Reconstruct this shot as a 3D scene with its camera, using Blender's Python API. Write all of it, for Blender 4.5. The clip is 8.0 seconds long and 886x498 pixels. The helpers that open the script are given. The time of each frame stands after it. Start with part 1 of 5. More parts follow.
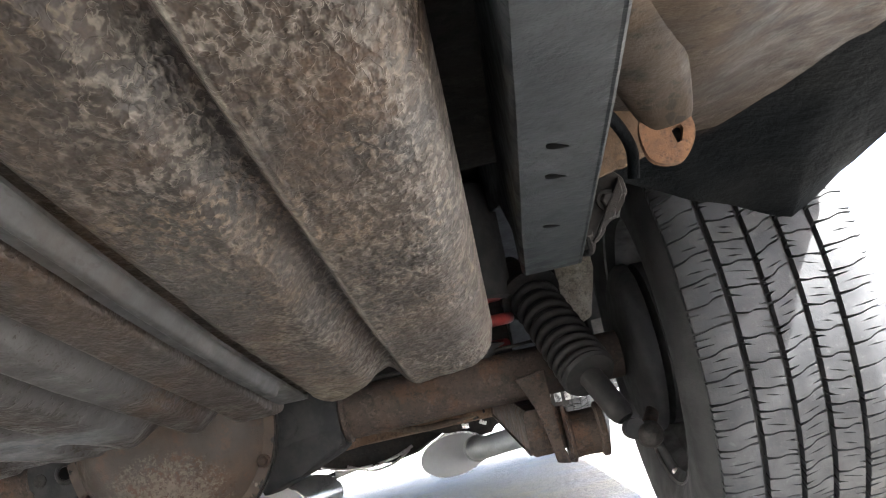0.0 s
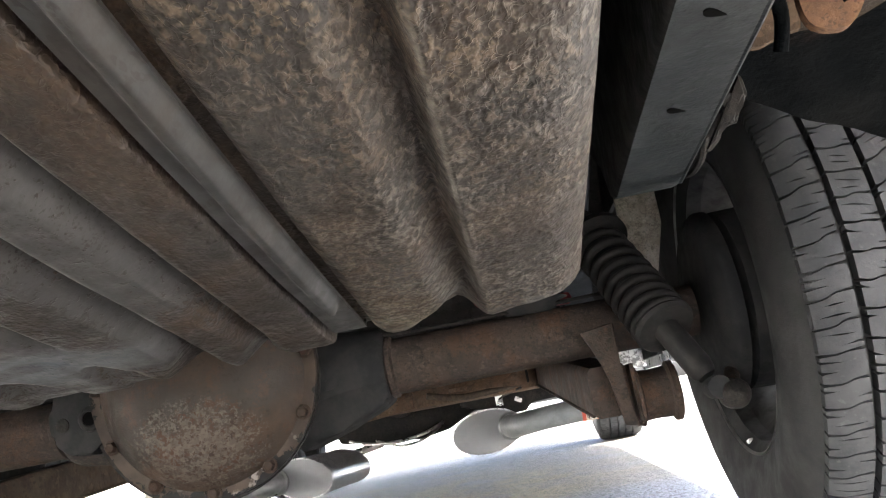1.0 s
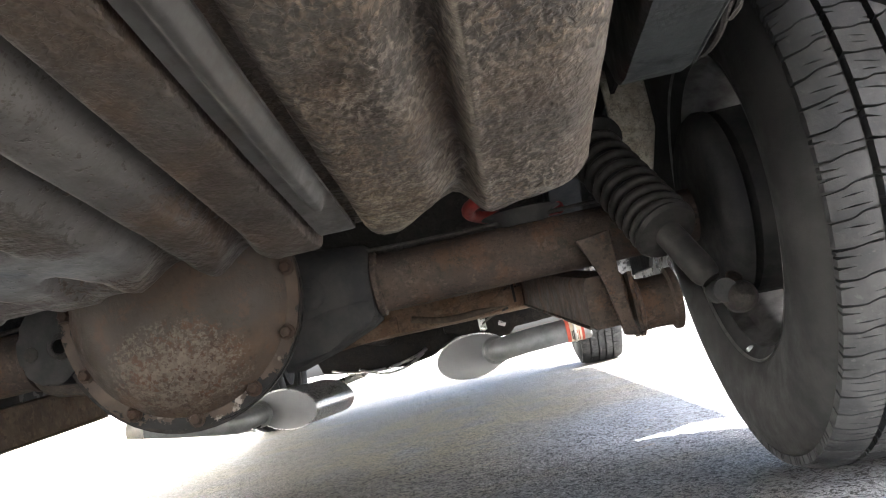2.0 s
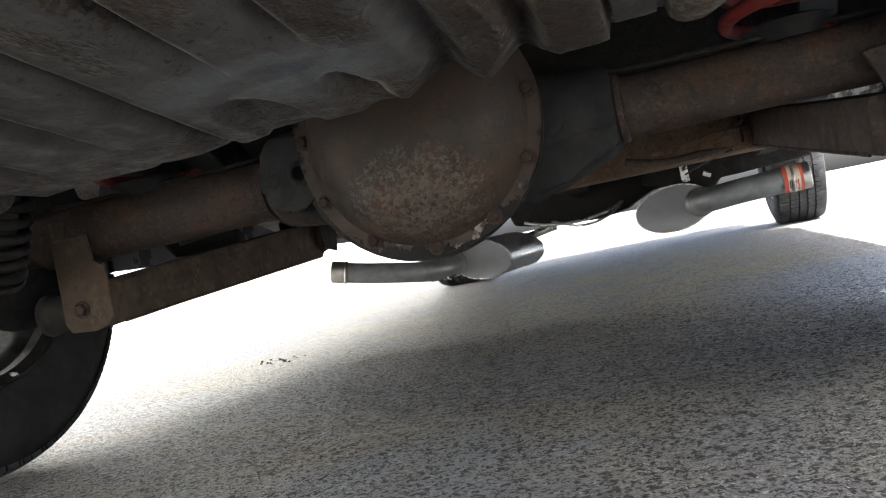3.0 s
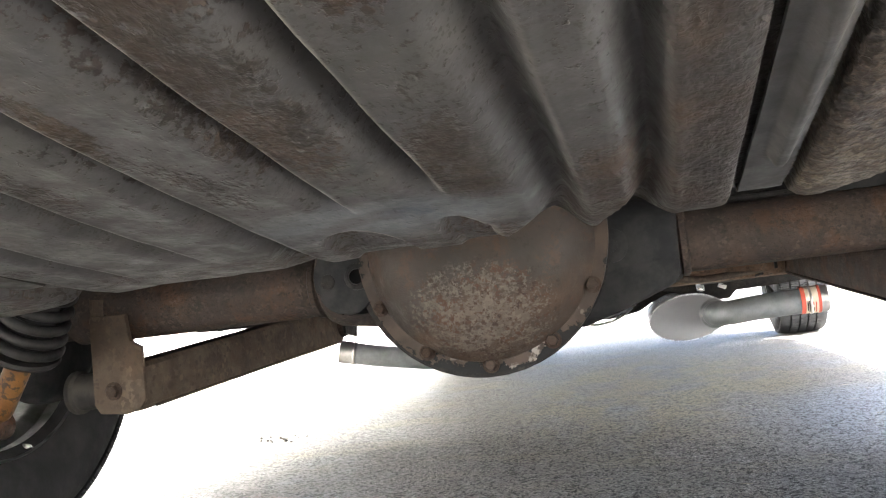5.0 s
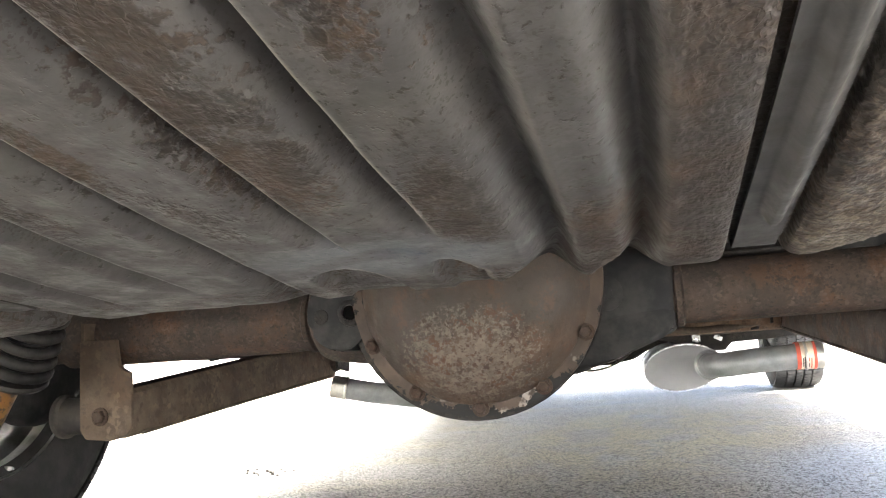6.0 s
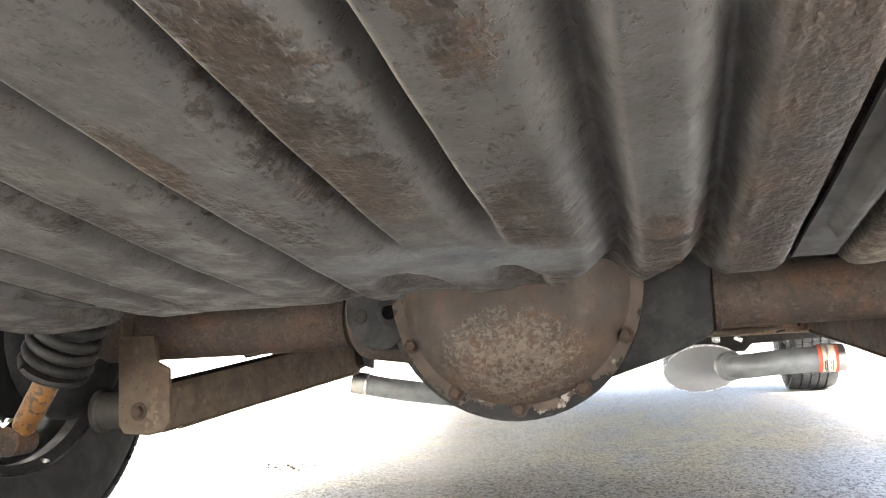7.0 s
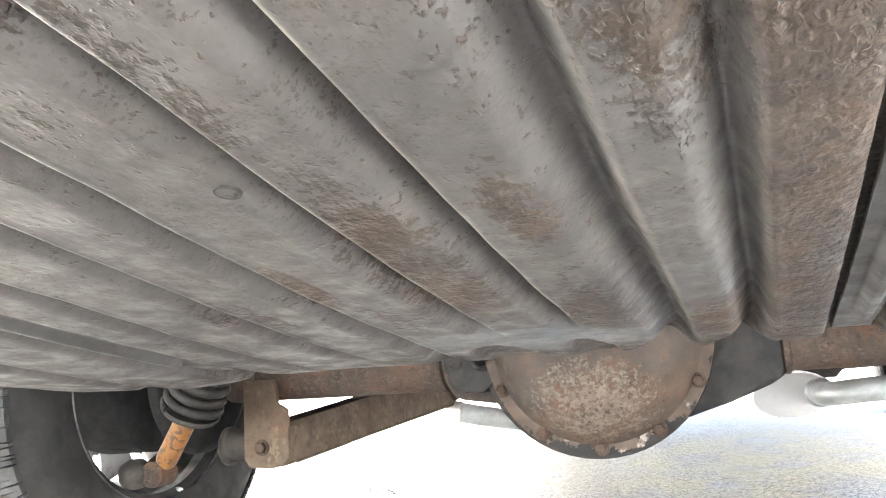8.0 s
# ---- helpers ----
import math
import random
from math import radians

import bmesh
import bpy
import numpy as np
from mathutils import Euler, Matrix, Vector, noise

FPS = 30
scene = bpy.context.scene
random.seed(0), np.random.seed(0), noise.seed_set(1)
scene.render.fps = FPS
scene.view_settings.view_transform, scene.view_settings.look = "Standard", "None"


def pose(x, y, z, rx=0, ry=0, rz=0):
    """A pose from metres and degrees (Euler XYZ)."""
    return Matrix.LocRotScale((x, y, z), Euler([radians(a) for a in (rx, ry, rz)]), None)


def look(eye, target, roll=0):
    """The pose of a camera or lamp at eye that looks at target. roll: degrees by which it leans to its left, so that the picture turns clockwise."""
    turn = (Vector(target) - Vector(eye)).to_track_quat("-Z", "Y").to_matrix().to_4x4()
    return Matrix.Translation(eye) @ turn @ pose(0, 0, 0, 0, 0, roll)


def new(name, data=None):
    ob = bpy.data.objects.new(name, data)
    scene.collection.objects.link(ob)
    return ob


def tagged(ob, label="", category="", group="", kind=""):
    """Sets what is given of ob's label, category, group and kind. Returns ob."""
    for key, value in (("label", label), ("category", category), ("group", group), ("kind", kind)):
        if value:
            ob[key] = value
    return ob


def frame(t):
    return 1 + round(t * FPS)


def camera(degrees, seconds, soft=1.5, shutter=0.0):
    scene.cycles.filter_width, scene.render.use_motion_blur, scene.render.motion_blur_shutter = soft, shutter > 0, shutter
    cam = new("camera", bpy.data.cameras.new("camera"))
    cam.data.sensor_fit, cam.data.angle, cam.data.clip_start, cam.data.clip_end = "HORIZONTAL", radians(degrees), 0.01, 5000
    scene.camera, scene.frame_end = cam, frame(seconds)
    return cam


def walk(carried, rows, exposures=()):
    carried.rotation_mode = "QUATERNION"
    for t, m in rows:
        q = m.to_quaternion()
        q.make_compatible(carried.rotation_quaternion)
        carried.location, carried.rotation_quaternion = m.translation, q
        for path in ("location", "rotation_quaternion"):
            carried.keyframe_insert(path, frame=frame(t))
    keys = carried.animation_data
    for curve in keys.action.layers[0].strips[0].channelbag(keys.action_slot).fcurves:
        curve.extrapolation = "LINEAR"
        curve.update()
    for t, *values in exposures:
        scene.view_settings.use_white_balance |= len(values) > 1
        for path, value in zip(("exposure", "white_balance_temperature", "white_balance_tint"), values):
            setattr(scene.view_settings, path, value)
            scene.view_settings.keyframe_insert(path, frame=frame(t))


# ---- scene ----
cam = camera(56.0, 8.0, 1.1)
PATH = [
    (0, (0.464, -1.234, 0.266), (0.399, 0.723, 0.672), -12.6),
    (0.5, (0.416, -1.157, 0.252), (0.369, 0.802, 0.651), -11.7),
    (1, (0.399, -1.127, 0.232), (0.277, 0.829, 0.627), -10.6),
    (1.2, (0.399, -1.118, 0.226), (0.279, 0.838, 0.627), -10.3),
    (2.3, (0.353, -1.04, 0.208), (0.243, 0.951, 0.37), -13.2),
    (2.5, (0.335, -1.025, 0.201), (0.069, 0.952, 0.341), -12.9),
    (3, (0.267, -1.018, 0.193), (-0.27, 0.908, 0.19), -11.3),
    (3.5, (0.243, -1.021, 0.197), (-0.287, 0.906, 0.263), -10.6),
    (4, (0.203, -1.015, 0.197), (-0.309, 0.918, 0.235), -9.4),
    (4.5, (0.196, -1.028, 0.224), (-0.312, 0.905, 0.296), -7.9),
    (5, (0.193, -1.033, 0.258), (-0.284, 0.903, 0.414), -6.4),
    (6.5, (0.199, -1.032, 0.263), (-0.275, 0.895, 0.514), -3.2),
    (7, (0.164, -1.05, 0.269), (-0.322, 0.876, 0.504), -3.0),
    (7.5, (0.162, -1.094, 0.281), (-0.496, 0.777, 0.535), -2.6),
    (8, (0.201, -1.163, 0.304), (-0.483, 0.695, 0.591), -3.6),
]
EXPOSE = [(0.0, 4.60, 6000, 10), (1.0, 4.60, 6100, 10), (2.5, 4.14, 6150, 9), (3.0, 3.52, 5950, 8), (3.5, 3.72, 5950, 8), (4.0, 4.04, 5980, 8), (4.5, 4.20, 6050, 8), (5.0, 4.77, 6100, 9), (6.5, 5.14, 6300, 9), (7.0, 5.26, 6250, 9), (7.5, 5.52, 6120, 9), (8.0, 6.15, 6050, 9)]
walk(cam, [(t, look(eye, target, roll)) for t, eye, target, roll in PATH], EXPOSE)

# ---------------------------------------------------------------- light
SUN_WAY = Vector((-0.73, 0.37, -1.0)).normalized()
world = bpy.data.worlds.new("sky")
scene.world = world
world.use_nodes = True
_n = world.node_tree.nodes
_sky = _n.new("ShaderNodeTexSky")
_sky.sky_type = "NISHITA"
_sky.sun_disc = False
_sky.sun_elevation = math.asin(-SUN_WAY.z)
_sky.sun_rotation = math.atan2(-SUN_WAY.x, -SUN_WAY.y)
_sky.air_density, _sky.dust_density = 0.75, 6.0
_n["Background"].inputs[1].default_value = 0.10
world.node_tree.links.new(_sky.outputs[0], _n["Background"].inputs[0])
sun = new("sun", bpy.data.lights.new("sun", "SUN"))
sun.data.energy = 4.4
sun.data.angle = radians(0.55)
sun.data.color = (1.0, 0.95, 0.87)
sun.matrix_world = look((3, -2.4, 4.3), Vector((3, -2.4, 4.3)) + SUN_WAY)

GROUND = -0.018


# ---------------------------------------------------------------- materials
class Mat:
    """A small helper to wire node materials."""

    def __init__(self, name, rough=0.7, metal=0.0, spec=0.4):
        self.m = bpy.data.materials.new(name)
        self.m.use_nodes = True
        self.t = self.m.node_tree
        self.b = self.t.nodes["Principled BSDF"]
        self.b.inputs["Roughness"].default_value = rough
        self.b.inputs["Metallic"].default_value = metal
        self.b.inputs["Specular IOR Level"].default_value = spec
        tc = self.t.nodes.new("ShaderNodeNewGeometry")
        self.pos = tc.outputs["Position"]

    def node(self, kind, **values):
        n = self.t.nodes.new(kind)
        for k, v in values.items():
            n.inputs[k].default_value = v
        return n

    def link(self, a, b):
        self.t.links.new(a, b)
        return b

    def noise(self, scale, detail=4.0, rough=0.6, stretch=None, distort=0.0):
        n = self.node("ShaderNodeTexNoise", Scale=scale, Detail=detail, Roughness=rough, Distortion=distort)
        src = self.pos
        if stretch:
            mp = self.node("ShaderNodeMapping", Scale=stretch)
            self.link(self.pos, mp.inputs["Vector"])
            src = mp.outputs[0]
        self.link(src, n.inputs["Vector"])
        return n.outputs["Fac"]

    def cells(self, scale, feature="F1", stretch=None):
        n = self.node("ShaderNodeTexVoronoi", Scale=scale)
        n.feature = feature
        src = self.pos
        if stretch:
            mp = self.node("ShaderNodeMapping", Scale=stretch)
            self.link(self.pos, mp.inputs["Vector"])
            src = mp.outputs[0]
        self.link(src, n.inputs["Vector"])
        return n.outputs["Distance"]

    def grains(self, scale, jitter=0.0, stretch=None):
        """Crisp grains: a random value for each, and the height of its rounded top."""
        n = self.node("ShaderNodeTexVoronoi", Scale=scale)
        src = self.pos
        if stretch:
            mp = self.node("ShaderNodeMapping", Scale=stretch)
            self.link(src, mp.inputs["Vector"])
            src = mp.outputs[0]
        if jitter:
            wob = self.node("ShaderNodeTexNoise", Scale=scale * 0.8, Detail=2.0)
            self.link(src, wob.inputs["Vector"])
            add = self.t.nodes.new("ShaderNodeVectorMath")
            add.operation = "MULTIPLY_ADD"
            self.link(wob.outputs["Color"], add.inputs[0])
            add.inputs[1].default_value = (jitter / scale,) * 3
            self.link(src, add.inputs[2])
            src = add.outputs[0]
        self.link(src, n.inputs["Vector"])
        sep = self.t.nodes.new("ShaderNodeSeparateColor")
        self.link(n.outputs["Color"], sep.inputs[0])
        return sep.outputs[0], n.outputs["Distance"]

    def crust(self, scale, jitter=0.6, stretch=(1, 1, 1)):
        """Uneven cells: a random value for each, and the distance from the seam between them."""
        mp = self.node("ShaderNodeMapping", Scale=stretch)
        self.link(self.pos, mp.inputs["Vector"])
        wob = self.node("ShaderNodeTexNoise", Scale=scale * 0.9, Detail=2.0)
        self.link(mp.outputs[0], wob.inputs["Vector"])
        add = self.t.nodes.new("ShaderNodeVectorMath")
        add.operation = "MULTIPLY_ADD"
        self.link(wob.outputs["Color"], add.inputs[0])
        add.inputs[1].default_value = (jitter / scale,) * 3
        self.link(mp.outputs[0], add.inputs[2])
        tint = self.node("ShaderNodeTexVoronoi", Scale=scale)
        seam = self.node("ShaderNodeTexVoronoi", Scale=scale)
        seam.feature = "DISTANCE_TO_EDGE"
        self.link(add.outputs[0], tint.inputs["Vector"])
        self.link(add.outputs[0], seam.inputs["Vector"])
        sep = self.t.nodes.new("ShaderNodeSeparateColor")
        self.link(tint.outputs["Color"], sep.inputs[0])
        return sep.outputs[0], seam.outputs["Distance"]

    def ramp(self, fac, lo, hi, a=0.0, b=1.0):
        n = self.node("ShaderNodeMapRange")
        n.interpolation_type = "SMOOTHSTEP"
        for k, v in zip((1, 2, 3, 4), (lo, hi, a, b)):
            n.inputs[k].default_value = v
        self.link(fac, n.inputs[0])
        return n.outputs[0]

    def mix(self, fac, a, b):
        n = self.t.nodes.new("ShaderNodeMix")
        n.data_type = "RGBA"
        for s, v in ((6, a), (7, b)):
            if isinstance(v, tuple):
                n.inputs[s].default_value = (*v, 1.0)
            else:
                self.link(v, n.inputs[s])
        if isinstance(fac, float):
            n.inputs[0].default_value = fac
        else:
            self.link(fac, n.inputs[0])
        return n.outputs[2]

    def math(self, op, a, b):
        n = self.t.nodes.new("ShaderNodeMath")
        n.operation = op
        for i, v in enumerate((a, b)):
            if isinstance(v, (int, float)):
                n.inputs[i].default_value = v
            else:
                self.link(v, n.inputs[i])
        return n.outputs[0]

    def axis(self, i):
        n = self.t.nodes.new("ShaderNodeSeparateXYZ")
        self.link(self.pos, n.inputs[0])
        return n.outputs[i]

    def near(self, centre, size):
        """1 at centre, 0 beyond the ellipsoid of that size."""
        mp = self.node("ShaderNodeMapping")
        mp.inputs["Location"].default_value = [-c / s for c, s in zip(centre, size)]
        mp.inputs["Scale"].default_value = [1 / s for s in size]
        self.link(self.pos, mp.inputs["Vector"])
        ln = self.t.nodes.new("ShaderNodeVectorMath")
        ln.operation = "LENGTH"
        self.link(mp.outputs[0], ln.inputs[0])
        return self.ramp(ln.outputs["Value"], 0.35, 1.0, 1.0, 0.0)

    def colour(self, c):
        if isinstance(c, tuple):
            self.b.inputs["Base Color"].default_value = (*c, 1.0)
        else:
            self.link(c, self.b.inputs["Base Color"])
        return self

    def bump(self, height, distance, strength=1.0):
        n = self.node("ShaderNodeBump", Strength=strength, Distance=distance)
        self.link(height, n.inputs["Height"])
        if self.b.inputs["Normal"].links:
            self.link(self.b.inputs["Normal"].links[0].from_socket, n.inputs["Normal"])
        self.link(n.outputs[0], self.b.inputs["Normal"])
        return self

    def set(self, socket, value):
        self.link(value, self.b.inputs[socket])
        return self


def mat_tank():
    """Old terne-coated steel: putty grey with brown pitted rust in patches; one band and the right-hand panel wholly crusted."""
    k = Mat("tank_steel", 0.5, 0.0, 0.35)
    tint2, seam2 = k.crust(480, 1.3)
    broken = k.noise(95, 2, 0.6)
    blob = k.noise(250, 1.6, 0.5, (1, 0.62, 0.8))
    swirl = k.noise(180, 2, 0.5, (1, 0.62, 0.8), 0.5)
    ridge = k.ramp(k.math("ABSOLUTE", k.math("SUBTRACT", swirl, 0.5), 0.0), 0.0, 0.05, 1.0, 0.0)
    worm = k.math("ADD", blob, k.math("MULTIPLY", ridge, 0.11))
    coarse = k.noise(120, 1.5, 0.5, (1, 0.5, 0.8))
    fine = k.noise(430, 1.5, 0.5, (1, 0.5, 0.8))
    # grey coating, smudged and streaked along the pressing
    grey = k.mix(k.ramp(k.noise(6, 5, 0.6), 0.36, 0.64), (0.0432, 0.0414, 0.0396), (0.0666, 0.0641, 0.0614))
    grey = k.mix(k.ramp(k.noise(12, 5, 0.65, (1.4, 0.7, 1)), 0.48, 0.66, 0.0, 0.5), grey, (0.0414, 0.0401, 0.0396))
    grey = k.mix(k.ramp(k.noise(75, 5, 0.75), 0.52, 0.64, 0.0, 0.45), grey, (0.0405, 0.0365, 0.0333))
    grey = k.mix(k.ramp(k.noise(9, 4, 0.6), 0.56, 0.70, 0.0, 0.35), grey, (0.0630, 0.0621, 0.0504))
    grey = k.mix(k.ramp(k.noise(27, 4, 0.65), 0.40, 0.62, 0.0, 0.55), grey, (0.0441, 0.0410, 0.0396))
    grey = k.mix(k.ramp(k.noise(19, 4, 0.65), 0.50, 0.66, 0.0, 0.45), grey, (0.0684, 0.0653, 0.0576))
    speck = k.math("MULTIPLY", k.ramp(tint2, 0.66, 0.72), k.ramp(seam2, 0.05, 0.16))
    speck = k.math("MULTIPLY", speck, k.ramp(k.noise(15, 5, 0.7), 0.42, 0.58, 0.0, 0.85))
    grey = k.mix(speck, grey, (0.0270, 0.0222, 0.0185))
    # where the rust lies: beside the pressed edges, at the front lip, on one band and right of the strap
    where = k.ramp(k.noise(11, 5, 0.7, (1.4, 0.6, 1)), 0.55, 0.70, 0.0, 0.60)
    for centre, size, amount in (((0.034, -0.74, 0.35), (0.034, 0.17, 1.0), 1.0), ((0.004, -0.70, 0.35), (0.020, 0.12, 1.0), 0.7), ((0.100, -0.60, 0.33), (0.034, 0.11, 1.0), 1.0), ((0.105, -0.80, 0.35), (0.020, 0.07, 1.0), 0.8),
                                 ((0.183, -0.97, 0.40), (0.034, 0.15, 1.0), 1.1), ((-0.052, -0.72, 0.35), (0.014, 0.07, 1.0), 0.9), ((0.175, -0.50, 0.32), (0.040, 0.13, 1.0), 1.1), ((0.02, -0.95, 0.40), (0.020, 0.09, 1.0), 0.6), ((-0.12, -0.66, 0.35), (0.016, 0.08, 1.0), 0.6)):
        where = k.math("MAXIMUM", where, k.math("MULTIPLY", k.near(centre, size), amount))
    front = k.ramp(k.math("ADD", k.axis(1), k.math("MULTIPLY", k.noise(16, 5, 0.7), 0.14)), -0.415, -0.355, 0.0, 1.1)
    front = k.math("MULTIPLY", front, k.ramp(k.axis(0), 0.05, 0.10, 0.40, 1.0))
    where = k.math("MAXIMUM", where, front)
    where = k.math("MULTIPLY", where, k.ramp(k.noise(34, 4, 0.6), 0.34, 0.60, 0.45, 1.05))
    pits = k.math("ADD", k.math("MULTIPLY", k.noise(360, 2, 0.55, (1, 0.5, 0.8)), 0.55), k.math("MULTIPLY", k.noise(110, 3, 0.6), 0.45))
    patch = k.ramp(k.math("ADD", pits, k.math("MULTIPLY", where, 0.25)), 0.575, 0.660)
    right = k.ramp(k.math("ADD", k.axis(0), k.math("MULTIPLY", k.noise(60, 4), 0.012)), 0.208, 0.222)
    rusty = k.math("MAXIMUM", right, patch)
    # the crust: dark brown with short pale curls, thicker or barer from place to place
    zone = k.noise(8, 5, 0.65)
    dark = k.mix(k.ramp(k.noise(14, 5, 0.7), 0.38, 0.62), (0.0165, 0.0130, 0.0106), (0.0310, 0.0212, 0.0145))
    dark = k.mix(k.ramp(k.noise(10, 5, 0.68, (1.2, 0.8, 1)), 0.50, 0.64, 0.0, 0.65), dark, (0.0560, 0.0330, 0.0185))
    dark = k.mix(k.ramp(k.noise(7, 4, 0.6, (1.6, 0.5, 1)), 0.54, 0.68, 0.0, 0.75), dark, (0.0290, 0.0272, 0.0250))
    pale = k.mix(k.ramp(k.noise(11, 5), 0.4, 0.62), (0.1120, 0.0985, 0.0820), (0.1040, 0.0790, 0.0540))
    curl = k.ramp(k.math("ADD", worm, k.math("MULTIPLY", k.math("SUBTRACT", coarse, 0.5), 0.25)), 0.49, 0.63)
    beyond = k.ramp(k.axis(0), 0.270, 0.300)
    amount = k.math("MULTIPLY", k.ramp(zone, 0.36, 0.60, 0.35, 1.0), k.math("ADD", k.math("MULTIPLY", beyond, 0.80), 0.12))
    crust = k.mix(k.math("MULTIPLY", curl, amount), dark, pale)
    crust = k.mix(k.ramp(fine, 0.42, 0.60, 0.45, 0.0), crust, (0.0200, 0.0165, 0.0140))
    c = k.mix(rusty, grey, crust)
    ochre = k.math("MULTIPLY", k.near((0.315, -0.455, 0.32), (0.07, 0.10, 0.1)), k.ramp(k.noise(25, 5, 0.7), 0.35, 0.6, 0.0, 0.75))
    c = k.mix(ochre, c, k.mix(curl, (0.0520, 0.0410, 0.0260), (0.1150, 0.0960, 0.0660)))
    # scraped place at the front: bluish bare metal
    spot = k.math("MULTIPLY", k.near((0.030, -0.510, 0.32), (0.120, 0.060, 0.2)), k.ramp(k.noise(22, 4, 0.6, (0.6, 1.4, 1)), 0.34, 0.60, 0.15, 0.85))
    c = k.mix(spot, c, (0.1150, 0.1220, 0.1290))
    streak = k.math("MULTIPLY", k.near((0.062, -0.520, 0.32), (0.045, 0.022, 0.2)), k.ramp(k.noise(45, 4, 0.65), 0.38, 0.58))
    c = k.mix(k.math("MULTIPLY", streak, 0.85), c, (0.0380, 0.0480, 0.0630))
    # pressed edges, rubbed and painted lit on one side, but for the seam beside the strap
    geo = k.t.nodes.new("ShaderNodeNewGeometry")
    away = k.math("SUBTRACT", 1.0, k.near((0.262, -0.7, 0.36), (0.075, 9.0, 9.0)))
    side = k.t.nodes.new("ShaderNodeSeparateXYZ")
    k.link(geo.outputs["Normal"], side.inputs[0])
    # wear kept to slopes facing -x: their brighter light put into the colour
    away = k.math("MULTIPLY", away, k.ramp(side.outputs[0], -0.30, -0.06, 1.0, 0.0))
    lit_rub = k.math("MULTIPLY", k.ramp(geo.outputs["Pointiness"], 0.512, 0.548), k.ramp(k.noise(35, 4), 0.35, 0.6, 0.45, 1.0))
    c = k.mix(k.math("MULTIPLY", lit_rub, away), c, (0.1800, 0.1660, 0.1400))
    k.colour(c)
    k.bump(k.noise(240, 1.5, 0.5, (1, 0.5, 0.8)), 0.0006, 0.4)
    k.bump(speck, 0.0007, -0.8)
    rough_at = k.math("MAXIMUM", right, k.ramp(where, 0.2, 0.8))
    k.bump(k.math("MULTIPLY", k.math("ADD", worm, k.math("MULTIPLY", coarse, 0.6)), k.math("ADD", k.math("MULTIPLY", rough_at, 0.9), 0.14)), 0.0017, 0.9)
    k.bump(k.math("MULTIPLY", k.math("ADD", fine, broken), k.math("ADD", k.math("MULTIPLY", rusty, 0.85), 0.15)), 0.0007, 0.7)
    k.bump(k.noise(38, 4), 0.003, 0.35)
    k.set("Roughness", k.ramp(k.noise(35, 4), 0.3, 0.7, 0.38, 0.68))
    return k.m


def mat_strap():
    """Dull galvanised strap: grey, with stains and small dark pits."""
    k = Mat("strap_steel", 0.5, 0.0, 0.25)
    tint, seam = k.crust(260, 1.3, (1, 0.35, 1))
    c = k.mix(k.ramp(k.noise(20, 5, 0.7, (1, 0.5, 1)), 0.36, 0.64), (0.0290, 0.0284, 0.0276), (0.0510, 0.0503, 0.0492))
    c = k.mix(k.ramp(k.noise(13, 6, 0.7), 0.48, 0.62, 0.0, 0.75), c, (0.0330, 0.0285, 0.0245))
    pit = k.math("MULTIPLY", k.ramp(tint, 0.76, 0.80), k.ramp(seam, 0.06, 0.16))
    pit = k.math("MULTIPLY", pit, k.ramp(k.noise(25, 4), 0.40, 0.50))
    c = k.mix(k.math("MULTIPLY", pit, 0.85), c, (0.0270, 0.0240, 0.0215))
    k.colour(c)
    k.bump(pit, 0.0006, -0.8).bump(k.noise(220, 3), 0.0004, 0.4).bump(k.noise(30, 4), 0.002, 0.3)
    k.set("Roughness", k.ramp(k.noise(40, 4), 0.3, 0.7, 0.38, 0.65))
    return k.m


def mat_rust(name, base, warm, grime, scale=1.0, rough=0.75, blush=None):
    """Dirty rusted steel; blush: colour of brighter rust in scattered patches."""
    k = Mat(name, rough, 0.0, 0.09)
    tint, seam = k.crust(300 * scale, 1.2)
    c = k.mix(k.ramp(k.noise(20 * scale, 6, 0.7), 0.40, 0.60), base, warm)
    if blush:
        c = k.mix(k.ramp(k.noise(15 * scale, 6, 0.74), 0.50, 0.60, 0.0, 0.85), c, blush)
    c = k.mix(k.ramp(k.noise(42 * scale, 6, 0.75), 0.48, 0.64, 0.0, 0.8), c, grime)
    c = k.mix(k.math("MULTIPLY", k.ramp(tint, 0.55, 0.95), k.ramp(k.noise(50 * scale, 4), 0.42, 0.62, 0.0, 0.55)), c, tuple(min(v * 1.8, 1.0) for v in warm))
    c = k.mix(k.math("MULTIPLY", k.ramp(tint, 0.05, 0.25, 1.0, 0.0), k.ramp(seam, 0.05, 0.2, 0.0, 0.7)), c, grime)
    c = k.mix(k.ramp(k.noise(6 * scale, 4), 0.45, 0.66, 0.0, 0.7), c, k.mix(0.5, c, grime))
    k.colour(c)
    k.bump(k.math("ADD", tint, k.noise(150, 5, 0.72)), 0.0009, 0.6).bump(k.noise(34, 5, 0.7), 0.004, 0.4)
    k.set("Roughness", k.ramp(k.noise(40, 4), 0.3, 0.7, rough - 0.15, min(rough + 0.1, 1.0)))
    return k.m


